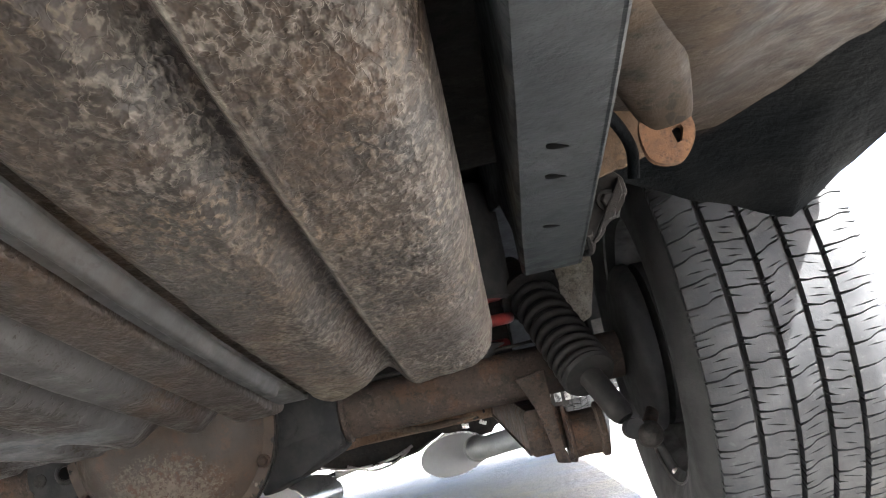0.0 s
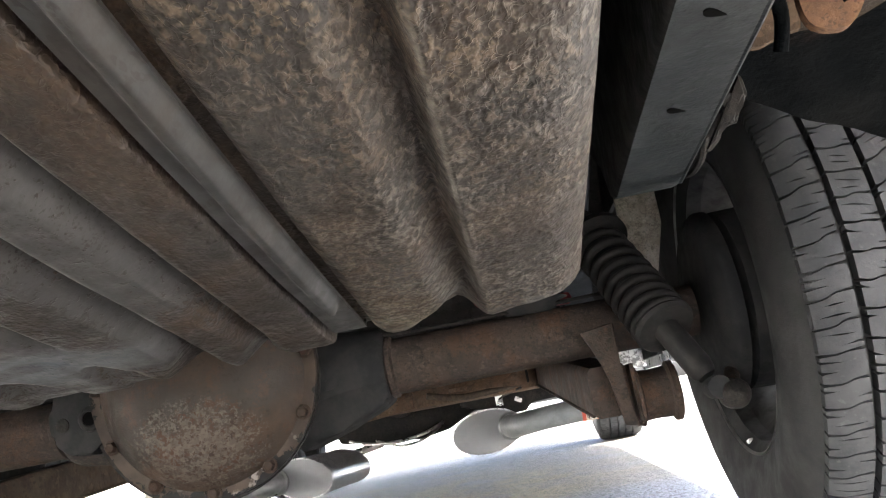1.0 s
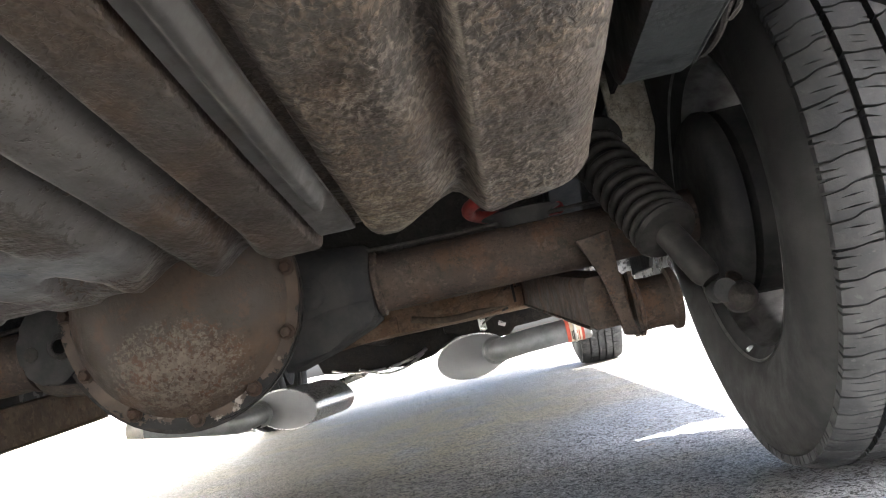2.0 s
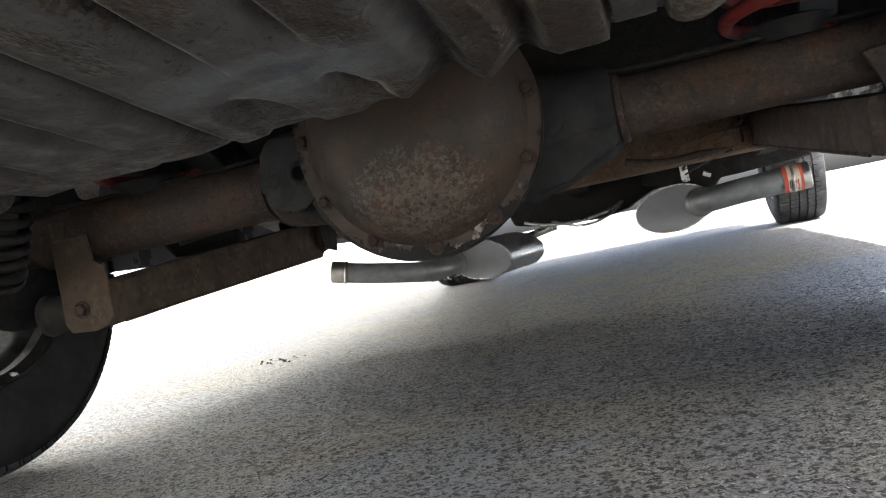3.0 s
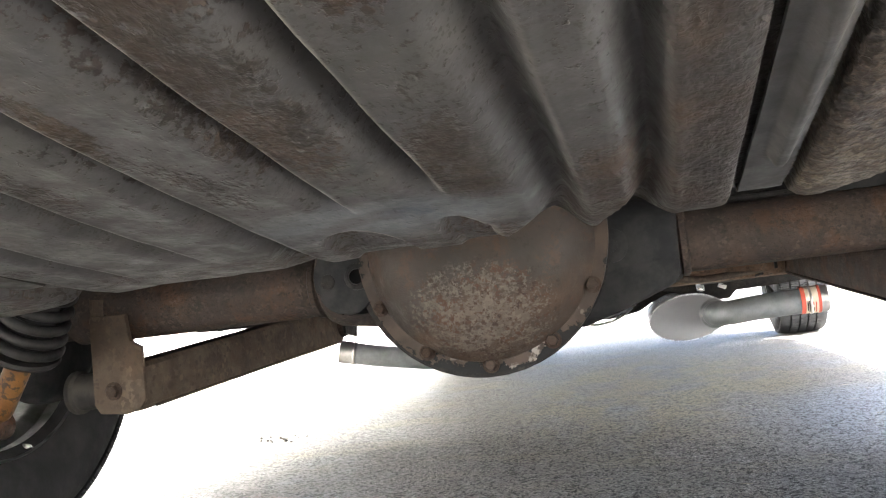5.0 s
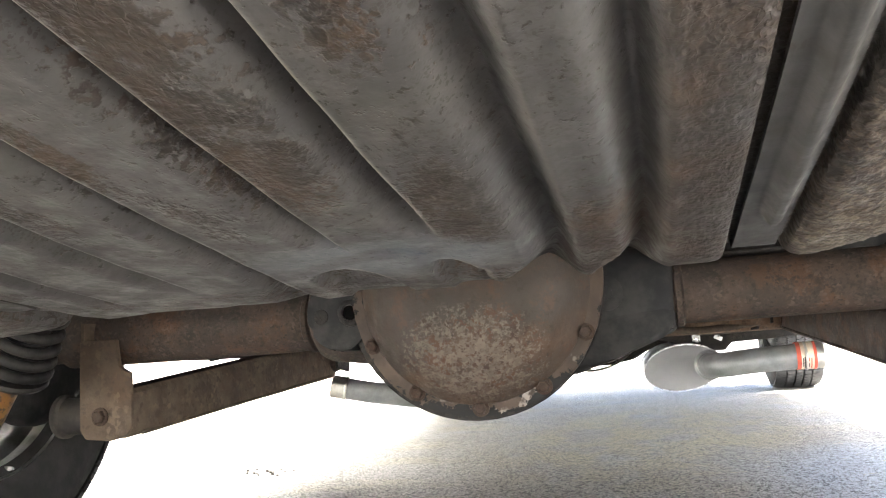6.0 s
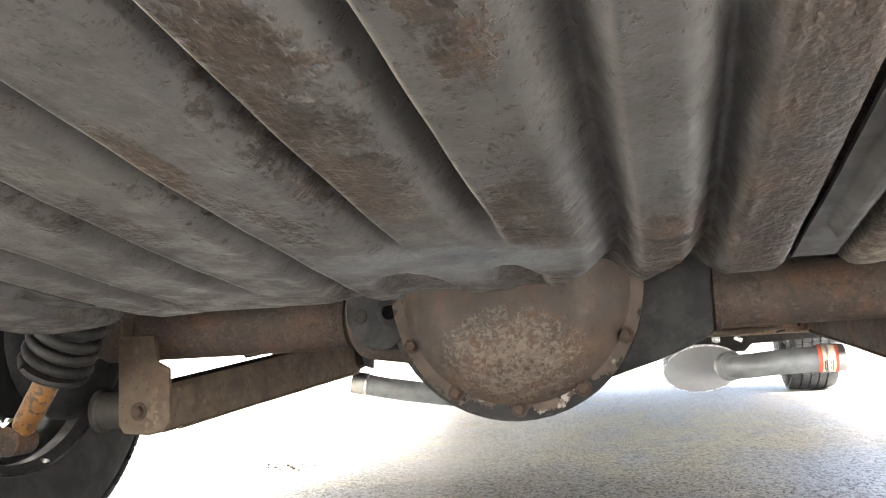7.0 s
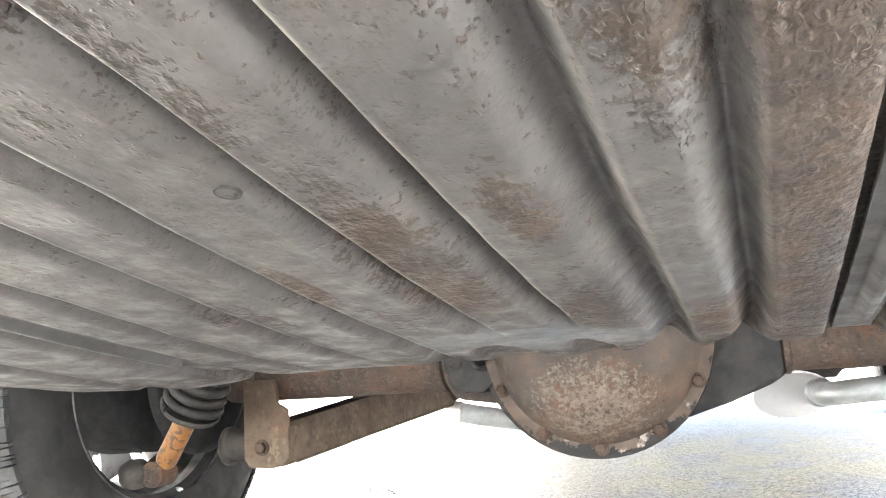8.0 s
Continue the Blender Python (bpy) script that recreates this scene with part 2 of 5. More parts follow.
def mat_cover():
    """Diff cover: rust brown, with the paint flaked away to pale pitted metal low in the middle."""
    k = Mat("cover_paint", 0.6, 0.0, 0.2)
    tint, seam = k.crust(230, 1.3)
    c = k.mix(k.ramp(k.noise(16, 6, 0.7), 0.40, 0.60), (0.0390, 0.0300, 0.0235), (0.0540, 0.0355, 0.0245))
    c = k.mix(k.ramp(k.noise(7, 5, 0.65), 0.42, 0.60, 0.0, 0.85), c, (0.0300, 0.0262, 0.0228))
    c = k.mix(k.ramp(k.noise(38, 6, 0.75), 0.54, 0.64, 0.0, 0.7), c, (0.0560, 0.0310, 0.0195))
    c = k.mix(k.ramp(k.noise(55, 6, 0.75), 0.58, 0.66, 0.0, 0.7), c, (0.0230, 0.0185, 0.0155))
    low = k.near((0.004, -0.13, 0.256), (0.105, 0.12, 0.070))
    flake = k.math("ADD", k.math("MULTIPLY", k.noise(70, 6, 0.78), 0.55), k.math("MULTIPLY", k.noise(240, 4, 0.75), 0.45))
    flake = k.math("ADD", flake, k.math("MULTIPLY", low, 0.10))
    chips = k.math("MULTIPLY", k.ramp(flake, 0.545, 0.585), k.ramp(low, 0.0, 0.35))
    c = k.mix(k.math("MULTIPLY", chips, 0.7), c, k.mix(tint, (0.0680, 0.0580, 0.0475), (0.1080, 0.0960, 0.0820)))
    pock = k.noise(115, 5, 0.75)
    holes = k.math("MULTIPLY", k.ramp(pock, 0.53, 0.58), k.ramp(low, 0.0, 0.4, 0.1, 1.0))
    c = k.mix(k.math("MULTIPLY", holes, 0.92), c, k.mix(k.ramp(k.noise(24, 4), 0.42, 0.6), (0.0260, 0.0165, 0.0120), (0.0520, 0.0260, 0.0150)))
    k.colour(c)
    k.bump(k.noise(140, 5, 0.7), 0.0016, 0.6).bump(holes, 0.0012, -0.8)
    k.set("Roughness", k.ramp(k.noise(30, 4), 0.3, 0.7, 0.45, 0.75))
    return k.m


def mat_flange():
    """Rim of the cover: brown metal with scabs of dark paint, most of them low on one side."""
    k = Mat("flange_paint", 0.6, 0.0, 0.18)
    scab = k.near((0.055, -0.1, 0.190), (0.150, 0.3, 0.105))
    edge = k.node("ShaderNodeVectorMath")
    edge.operation = "DISTANCE"
    k.link(k.pos, edge.inputs[0])
    edge.inputs[1].default_value = (0.004, -0.098, 0.333)
    out = k.ramp(edge.outputs["Value"], 0.1365, 0.1475)
    peel = k.ramp(k.math("ADD", k.math("ADD", k.noise(24, 6, 0.72), k.math("MULTIPLY", scab, 0.16)), k.math("MULTIPLY", out, 0.10)), 0.630, 0.645)
    c = k.mix(k.ramp(k.noise(22, 5), 0.4, 0.62), (0.036, 0.028, 0.022), (0.054, 0.040, 0.030))
    c = k.mix(k.math("MULTIPLY", k.ramp(k.noise(30, 4), 0.54, 0.60), scab), c, (0.17, 0.155, 0.14))
    c = k.mix(peel, c, (0.0085, 0.0085, 0.0088))
    k.colour(c)
    k.bump(peel, 0.0008, 0.8).bump(k.noise(120, 4, 0.7), 0.001, 0.6)
    return k.m


def mat_simple(name, a, b, rough=0.6, metal=0.0, scale=30, fine=180, depth=0.0008, spec=0.4, lo=0.38, hi=0.64):
    k = Mat(name, rough, metal, spec)
    c = k.mix(k.ramp(k.noise(scale, 5, 0.65), lo, hi), a, b)
    k.colour(c)
    k.bump(k.noise(fine, 4, 0.65), depth, 0.5)
    k.set("Roughness", k.ramp(k.noise(scale * 1.7, 4), 0.3, 0.7, rough - 0.1, min(rough + 0.12, 1.0)))
    return k.m


def mat_rubber():
    k = Mat("tyre_rubber", 0.7, 0.0, 0.22)
    c = k.mix(k.ramp(k.noise(22, 5, 0.65), 0.38, 0.66), (0.0200, 0.0210, 0.0224), (0.0370, 0.0380, 0.0392))
    c = k.mix(k.ramp(k.noise(140, 4), 0.58, 0.74, 0.0, 0.5), c, (0.0700, 0.0700, 0.0690))
    k.colour(c)
    k.bump(k.noise(260, 3), 0.0006, 0.5)
    return k.m


def mat_asphalt():
    """Worn asphalt: small dull stones in a grey binder with open black pits, dusty patches, and blue sky light painted
    in.
    """
    k = Mat("asphalt", 0.58, 0.0, 0.45)
    tint, seam = k.crust(210, 1.6)
    fine = k.noise(420, 3, 0.65)
    c = k.mix(k.ramp(tint, 0.15, 0.85), (0.30, 0.288, 0.268), (0.42, 0.406, 0.378))
    c = k.mix(k.ramp(k.noise(24, 4, 0.65), 0.40, 0.62, 0.0, 0.6), c, (0.25, 0.240, 0.223))
    c = k.mix(k.ramp(fine, 0.38, 0.56, 0.55, 0.0), c, (0.110, 0.105, 0.098))
    c = k.mix(k.ramp(k.math("MULTIPLY", tint, fine), 0.50, 0.56, 0.0, 0.8), c, (0.66, 0.64, 0.60))
    deep = k.noise(205, 2.5, 0.62, None, 0.6)
    wide = k.noise(95, 3, 0.6)
    pits = k.ramp(k.math("ADD", k.math("MULTIPLY", deep, 0.68), k.math("MULTIPLY", wide, 0.32)), 0.512, 0.536)
    gap = k.math("MAXIMUM", k.ramp(seam, 0.02, 0.08, 0.55, 0.0), pits)
    c = k.mix(k.math("MULTIPLY", gap, 0.94), c, (0.026, 0.0248, 0.0235))
    dusty = k.ramp(k.noise(2.2, 5, 0.6, (0.7, 1.6, 1)), 0.44, 0.64, 0.0, 0.6)
    spill = k.math("MULTIPLY", k.near((0.16, 1.55, GROUND), (0.62, 1.35, 1.0)), k.ramp(k.noise(7, 5, 0.65, (1.0, 0.5, 1)), 0.36, 0.58, 0.35, 1.4))
    dusty = k.math("MAXIMUM", dusty, spill)
    c = k.mix(k.math("MULTIPLY", dusty, 0.62), c, k.mix(gap, (0.40, 0.345, 0.205), (0.07, 0.062, 0.040)))
    # blue of the sky light put into the colour, strongest on the right
    sky_tint = k.ramp(k.noise(1.7, 4, 0.6, (1.2, 0.8, 1)), 0.52, 0.68, 0.0, 0.4)
    sky_tint = k.math("MAXIMUM", sky_tint, k.math("MULTIPLY", k.near((0.62, 0.75, GROUND), (0.36, 0.60, 1.0)), 0.7))
    c = k.mix(sky_tint, c, k.mix(gap, (0.30, 0.35, 0.43), (0.040, 0.046, 0.056)))
    k.colour(c)
    k.bump(k.math("SUBTRACT", fine, gap), 0.0045, 1.0)
    k.bump(k.noise(80, 3, 0.6), 0.006, 0.6)
    return k.m


def mat_lip():
    """Black lumpy undercoat, rusted through in one patch."""
    k = Mat("black_undercoat", 0.8, 0.0, 0.03)
    c = k.mix(k.ramp(k.noise(9, 5, 0.65), 0.42, 0.70), (0.0016, 0.0021, 0.0026), (0.0050, 0.0053, 0.0055))
    patch = k.math("MULTIPLY", k.near((0.672, -0.545, 0.465), (0.050, 0.085, 0.08)), k.ramp(k.noise(26, 6, 0.75), 0.36, 0.54))
    c = k.mix(k.math("MULTIPLY", patch, 0.9), c, k.mix(k.ramp(k.noise(60, 4), 0.4, 0.6), (0.030, 0.0170, 0.0105), (0.0135, 0.0095, 0.0075)))
    k.colour(c)
    k.bump(k.noise(60, 5, 0.7), 0.005, 0.6).bump(k.noise(18, 4), 0.012, 0.4)
    return k.m


def mat_yellow():
    k = Mat("yellow_paint", 0.45, 0.0, 0.5)
    chips = k.ramp(k.noise(110, 5, 0.7), 0.52, 0.56)
    c = k.mix(k.ramp(k.noise(20, 4), 0.35, 0.65), (0.150, 0.070, 0.014), (0.085, 0.036, 0.011))
    c = k.mix(chips, c, (0.035, 0.018, 0.012))
    k.colour(c)
    k.bump(chips, 0.0006, -0.7)
    return k.m


def mat_metal(name, col, rough, stretch=None, dirt=0.25):
    k = Mat(name, rough, 1.0, 0.5)
    c = k.mix(k.ramp(k.noise(24, 5), 0.4, 0.68, 0.0, dirt), col, tuple(v * 0.45 for v in col))
    k.colour(c)
    k.set("Roughness", k.ramp(k.noise(60, 4, 0.6, stretch), 0.3, 0.7, rough - 0.08, rough + 0.12))
    k.bump(k.noise(300, 3, 0.6, stretch), 0.0002, 0.4)
    return k.m


TANK = mat_tank()
STRAP = mat_strap()
AXLE = mat_rust("axle_rust", (0.0370, 0.0300, 0.0262), (0.0520, 0.0385, 0.0310), (0.0220, 0.0200, 0.0184), 1.0, 0.75, (0.0700, 0.0400, 0.0260))
ARM = mat_rust("arm_dust", (0.0740, 0.0590, 0.0445), (0.0640, 0.0485, 0.0355), (0.0430, 0.0340, 0.0270), 0.5, 0.8, (0.0660, 0.0450, 0.0310))
GRIME = mat_rust("black_grime", (0.0158, 0.0158, 0.0165), (0.0240, 0.0210, 0.0188), (0.0097, 0.0097, 0.0097), 1.0, 0.6)
SOOT = mat_simple("underbody_coat", (0.0165, 0.0168, 0.0180), (0.0290, 0.0286, 0.0275), 0.8, spec=0.12)
FRAME = mat_simple("frame_paint", (0.0060, 0.0076, 0.0088), (0.0165, 0.0190, 0.0205), 0.5, scale=26, fine=110, depth=0.0022, spec=0.2, lo=0.40, hi=0.70)
PRIMER = mat_rust("primer_panel", (0.0330, 0.0235, 0.0160), (0.0200, 0.0150, 0.0112), (0.0085, 0.0070, 0.0060), 0.45, 0.6, (0.0480, 0.0335, 0.0215))
LUG = mat_rust("orange_rust", (0.1200, 0.0640, 0.0360), (0.0850, 0.0480, 0.0300), (0.0420, 0.0290, 0.0220), 1.6)
TAN = mat_rust("tan_panel", (0.4000, 0.3700, 0.3200), (0.3000, 0.2700, 0.2250), (0.1400, 0.1250, 0.1050), 1.8)
# pale colour stands for sunlight on the torque plate
SUNLIT_PLATE = mat_simple("sunlit_plate", (0.72, 0.71, 0.69), (0.16, 0.155, 0.15), 0.6, scale=90, fine=220, depth=0.003, lo=0.44, hi=0.58)
# near-black colour that paints the shade inside holes
HOLE_SHADE = mat_simple("hole_shade", (0.003, 0.003, 0.003), (0.004, 0.004, 0.004), 0.95, spec=0.0)
COVER, FLANGE = mat_cover(), mat_flange()
RUBBER = mat_rubber()
SIDEWALL = mat_simple("sidewall_rubber", (0.0150, 0.0152, 0.0154), (0.0250, 0.0248, 0.0245), 0.75, scale=16, spec=0.2)
BOOT = mat_simple("dusty_spring", (0.0070, 0.0068, 0.0066), (0.0175, 0.0162, 0.0148), 0.6, scale=45, spec=0.2)
BUSH = mat_simple("bush_rubber", (0.025, 0.023, 0.022), (0.045, 0.041, 0.035), 0.8, spec=0.2)
YELLOW = mat_yellow()
RED = mat_simple("red_paint", (0.1900, 0.0180, 0.0150), (0.1000, 0.0110, 0.0095), 0.65)
RIM = mat_metal("wheel_steel", (0.33, 0.33, 0.325), 0.42, dirt=0.85)
# dirtier copy, also darkened to paint in the weaker light on these rims
DIRTY_DIM_RIM = mat_metal("dirty_dim_wheel_steel", (0.24, 0.235, 0.23), 0.5, dirt=0.9)
CAN = mat_simple("muffler_plate", (0.30, 0.305, 0.315), (0.27, 0.275, 0.285), 0.6, 0.1, scale=12, depth=0.0002)
CHROME = mat_metal("muffler_skin", (0.62, 0.62, 0.63), 0.26, (1, 40, 1), 0.2)
PIPE = mat_simple("exhaust_pipe", (0.25, 0.262, 0.266), (0.18, 0.190, 0.194), 0.40, 0.35, scale=18, depth=0.0001, spec=0.6)
TIP = mat_metal("pipe_tip", (0.72, 0.70, 0.66), 0.38, None, 0.4)
BOLT = mat_rust("bolt_rust", (0.0420, 0.0315, 0.0250), (0.0380, 0.0250, 0.0190), (0.0266, 0.0199, 0.0164), 2.0)
PAPER = mat_simple("label_paper", (0.70, 0.60, 0.48), (0.62, 0.52, 0.40), 0.6, depth=0.0001)
LABELRED = mat_simple("label_red", (0.55, 0.10, 0.06), (0.48, 0.09, 0.05), 0.5, depth=0.0001)
# print on the sticker, and the painted shade of the hanger's hole
INK_AND_HOLE = mat_simple("ink_and_hole_shade", (0.05, 0.045, 0.04), (0.07, 0.06, 0.05), 0.6, depth=0.0001)
ALLOY = mat_metal("bright_bracket", (0.75, 0.75, 0.74), 0.3)
PAINT = mat_simple("body_paint", (0.045, 0.047, 0.05), (0.055, 0.057, 0.06), 0.3, scale=6, depth=0.0001)
GLASS = mat_simple("dark_glass", (0.02, 0.022, 0.024), (0.025, 0.027, 0.03), 0.1, scale=4, depth=0.00005)
UNDER = mat_rust("dusty_undercoat", (0.0240, 0.0232, 0.0222), (0.0330, 0.0305, 0.0275), (0.0140, 0.0135, 0.0130), 0.7, 0.8)
TANRUST = mat_rust("tan_rust", (0.0900, 0.0600, 0.0370), (0.0700, 0.0430, 0.0250), (0.0350, 0.0240, 0.0170), 0.9, 0.7)
RUSTPLATE = mat_rust("rusty_plate", (0.1560, 0.1140, 0.0810), (0.1200, 0.0750, 0.0480), (0.0600, 0.0420, 0.0300), 1.2, 0.7)
LIP = mat_lip()
DULL = mat_simple("oily_brown", (0.020, 0.018, 0.016), (0.036, 0.030, 0.025), 0.6, scale=40, spec=0.2)
ASPHALT = mat_asphalt()
STRAW = mat_simple("dry_straw", (0.52, 0.47, 0.36), (0.40, 0.36, 0.27), 0.7, depth=0.0001)
RENDERED = mat_simple("pale_render", (0.74, 0.72, 0.68), (0.66, 0.64, 0.60), 0.9, scale=3, fine=60, depth=0.002, spec=0.1)


# ---------------------------------------------------------------- shape helpers
def base_of(ob):
    m = Matrix.Identity(4)
    while ob is not None:
        m = ob.matrix_basis @ m
        ob = ob.parent
    return m


def thing(name, at, label, category, group="", kind=""):
    ob = new(name)
    ob.empty_display_size = 0.05
    ob.location = at
    return tagged(ob, label, category, group, kind)


def part(name, bm, material, parent=None, label="", sharp=38.0, kind=""):
    """Links a bmesh, given in world places, as one mesh under its thing or part."""
    if parent is not None:
        bm.transform(base_of(parent).inverted())
    bmesh.ops.recalc_face_normals(bm, faces=bm.faces)
    for f in bm.faces:
        f.smooth = True
    lim = radians(sharp)
    for e in bm.edges:
        if len(e.link_faces) == 2 and e.calc_face_angle(0.0) > lim:
            e.smooth = False
    me = bpy.data.meshes.new(name)
    bm.to_mesh(me)
    bm.free()
    me.materials.append(material)
    ob = new(name, me)
    ob.parent = parent
    return tagged(ob, label, kind=kind)


def frame_axes(way):
    w = Vector(way).normalized()
    side = w.cross(Vector((0, 0, 1)))
    if side.length < 1e-4:
        side = Vector((1, 0, 0))
    side.normalize()
    return side, side.cross(w), w


def add_rings(bm, rings, close=False, caps=True):
    """Skins a list of rings of points (each of one length)."""
    vs = [[bm.verts.new(p) for p in r] for r in rings]
    n = len(vs[0])
    last = len(vs) if close else len(vs) - 1
    for i in range(last):
        a, b = vs[i], vs[(i + 1) % len(vs)]
        for j in range(n):
            bm.faces.new((a[j], a[(j + 1) % n], b[(j + 1) % n], b[j]))
    if caps and not close:
        bm.faces.new(vs[0])
        bm.faces.new(vs[-1])
    return vs


def add_lathe(bm, at, way, profile, seg=32, closed=False, caps=True):
    """Turns (along, radius) pairs round the axis through at."""
    s, u, w = frame_axes(way)
    at = Vector(at)
    rings = []
    for d, r in profile:
        r = max(r, 0.0004)
        rings.append([at + w * d + (s * math.cos(2 * math.pi * j / seg) + u * math.sin(2 * math.pi * j / seg)) * r for j in range(seg)])
    add_rings(bm, rings, closed, caps)


def smooth_path(points, steps=8):
    """A smooth line through the points."""
    pts = [Vector(p) for p in points]
    out = []
    for i in range(len(pts) - 1):
        p0, p1, p2, p3 = pts[max(i - 1, 0)], pts[i], pts[i + 1], pts[min(i + 2, len(pts) - 1)]
        for k in range(steps):
            t = k / steps
            out.append(0.5 * ((2 * p1) + (p2 - p0) * t + (2 * p0 - 5 * p1 + 4 * p2 - p3) * t * t + (3 * p1 - p0 - 3 * p2 + p3) * t ** 3))
    return out + [pts[-1]]


def add_tube(bm, pts, radius, seg=20, hollow=0.0, flat=1.0):
    """A round pipe along points; hollow: wall thickness of an open pipe; radius may be a list."""
    pts = [Vector(p) for p in pts]
    rad = radius if isinstance(radius, (list, tuple)) else [radius] * len(pts)
    ways = []
    for i in range(len(pts)):
        ways.append((pts[min(i + 1, len(pts) - 1)] - pts[max(i - 1, 0)]).normalized())
    side = frame_axes(ways[0])[0]
    rings = []
    for p, w, r in zip(pts, ways, rad):
        side = (side - w * side.dot(w)).normalized()
        up = side.cross(w)
        rings.append([p + side * math.cos(2 * math.pi * j / seg) * r + up * math.sin(2 * math.pi * j / seg) * r * flat for j in range(seg)])
    if hollow:
        inner = []
        for ring, p in zip(reversed(rings), reversed(pts)):
            inner.append([p + (q - p) * (1 - hollow / (q - p).length) for q in ring])
        add_rings(bm, rings + inner, True)
    else:
        add_rings(bm, rings)


def add_box(bm, centre, size, turn=None, bevel=0.0, segs=2):
    m = Matrix.Translation(centre) @ (turn if turn else Matrix.Identity(4)) @ Matrix.Diagonal((*size, 1.0))
    g = bmesh.ops.create_cube(bm, size=1.0, matrix=m)
    if bevel:
        es = list({e for v in g["verts"] for e in v.link_edges})
        bmesh.ops.bevel(bm, geom=es, offset=bevel, segments=segs, profile=0.5, affect="EDGES")


def add_slab(bm, outline, thick, bevel=0.0):
    """A plate: an outline of world points, pushed by the vector thick."""
    t = Vector(thick)
    a = [bm.verts.new(Vector(p)) for p in outline]
    b = [bm.verts.new(Vector(p) + t) for p in outline]
    n = len(a)
    made = [bm.faces.new(a), bm.faces.new(list(reversed(b)))]
    for i in range(n):
        made.append(bm.faces.new((a[(i + 1) % n], a[i], b[i], b[(i + 1) % n])))
    if bevel:
        es = list({e for f in made for e in f.edges})
        bmesh.ops.bevel(bm, geom=es, offset=bevel, segments=2, profile=0.5, affect="EDGES")


def add_sheet(bm, place, nu, nv, thick):
    """A sheet place(u, v), u and v from 0 to 1, with thickness along the vector thick."""
    t = Vector(thick)
    a = [[bm.verts.new(place(i / nu, j / nv)) for j in range(nv + 1)] for i in range(nu + 1)]
    b = [[bm.verts.new(v.co + t) for v in row] for row in a]
    for i in range(nu):
        for j in range(nv):
            bm.faces.new((a[i][j], a[i + 1][j], a[i + 1][j + 1], a[i][j + 1]))
            bm.faces.new((b[i][j], b[i][j + 1], b[i + 1][j + 1], b[i + 1][j]))
    for i in range(nu):
        bm.faces.new((a[i][0], b[i][0], b[i + 1][0], a[i + 1][0]))
        bm.faces.new((a[i][nv], a[i + 1][nv], b[i + 1][nv], b[i][nv]))
    for j in range(nv):
        bm.faces.new((a[0][j], a[0][j + 1], b[0][j + 1], b[0][j]))
        bm.faces.new((a[nu][j], b[nu][j], b[nu][j + 1], a[nu][j + 1]))


def add_bolt(bm, at, way, r=0.008, h=0.007, washer=True):
    """A hexagon head, on a washer."""
    at = Vector(at)
    w = Vector(way).normalized()
    if washer:
        add_lathe(bm, at, w, [(-0.003, r * 1.35), (0.0015, r * 1.35), (0.0018, r * 1.25)], 16)
    add_lathe(bm, at, w, [(-0.002, r), (h * 0.8, r), (h, r * 0.8)], 6)


def lerp(a, b, t):
    return a + (b - a) * t


def ease(t):
    t = min(max(t, 0.0), 1.0)
    return t * t * (3 - 2 * t)


# ---------------------------------------------------------------- ground
def build_ground():
    """One sheet to the horizon, with stony relief where the camera is close."""
    def lines(fine_a, fine_b, step):
        fine = np.arange(fine_a, fine_b, step)
        out, d, hi, lo = [], step, fine_b, fine_a
        far_hi, far_lo = [], []
        while hi < 400:
            far_hi.append(hi)
            hi += d
            d *= 1.35
        d = step
        while lo > -400:
            lo -= d
            far_lo.append(lo)
            d *= 1.35
        return np.concatenate([np.array(far_lo[::-1]), fine, np.array(far_hi)])
    xs, ys = lines(-0.75, 0.85, 0.0042), lines(-0.75, 0.95, 0.0042)
    X, Y = np.meshgrid(xs, ys, indexing="ij")
    rng = np.random.default_rng(5)
    h = rng.normal(0, 1, X.shape)
    for _ in range(1):
        h = (h + np.roll(h, 1, 0) + np.roll(h, -1, 0) + np.roll(h, 1, 1) + np.roll(h, -1, 1)) / 5
    near = np.clip((0.78 - np.abs(X - 0.05)) / 0.2, 0, 1) * np.clip((0.83 - np.abs(Y - 0.1)) / 0.25, 0, 1)
    Z = GROUND + near * 0.0012 * h
    n, m = X.shape
    me = bpy.data.meshes.new("ground")
    idx = np.arange(n * m).reshape(n, m)
    quads = np.stack([idx[:-1, :-1], idx[1:, :-1], idx[1:, 1:], idx[:-1, 1:]], -1).reshape(-1, 4)
    me.vertices.add(n * m)
    me.vertices.foreach_set("co", np.stack([X, Y, Z], -1).reshape(-1).astype(np.float32))
    me.loops.add(quads.size)
    me.loops.foreach_set("vertex_index", quads.reshape(-1).astype(np.int32))
    me.polygons.add(len(quads))
    me.polygons.foreach_set("loop_start", np.arange(0, quads.size, 4, dtype=np.int32))
    me.update(calc_edges=True)
    me.materials.append(ASPHALT)
    ob = new("ground", me)
    tagged(ob, "worn grey asphalt with coarse pale stones", "ground", kind="structure")
    # unseen pale wall, added to bounce sunlight in from the left of the car
    bm = bmesh.new()
    add_box(bm, (-2.75, 2.0, GROUND + 2.0), (0.25, 16.0, 4.0), None, 0.01)
    ob = part("bounce_wall", bm, RENDERED, None, "unseen pale wall added to bounce light under the car", kind="structure")
    tagged(ob, category="wall")


# ---------------------------------------------------------------- fuel tank
TX0, TX1, TY0, TY1 = -0.560, 0.468, -1.14, -0.375
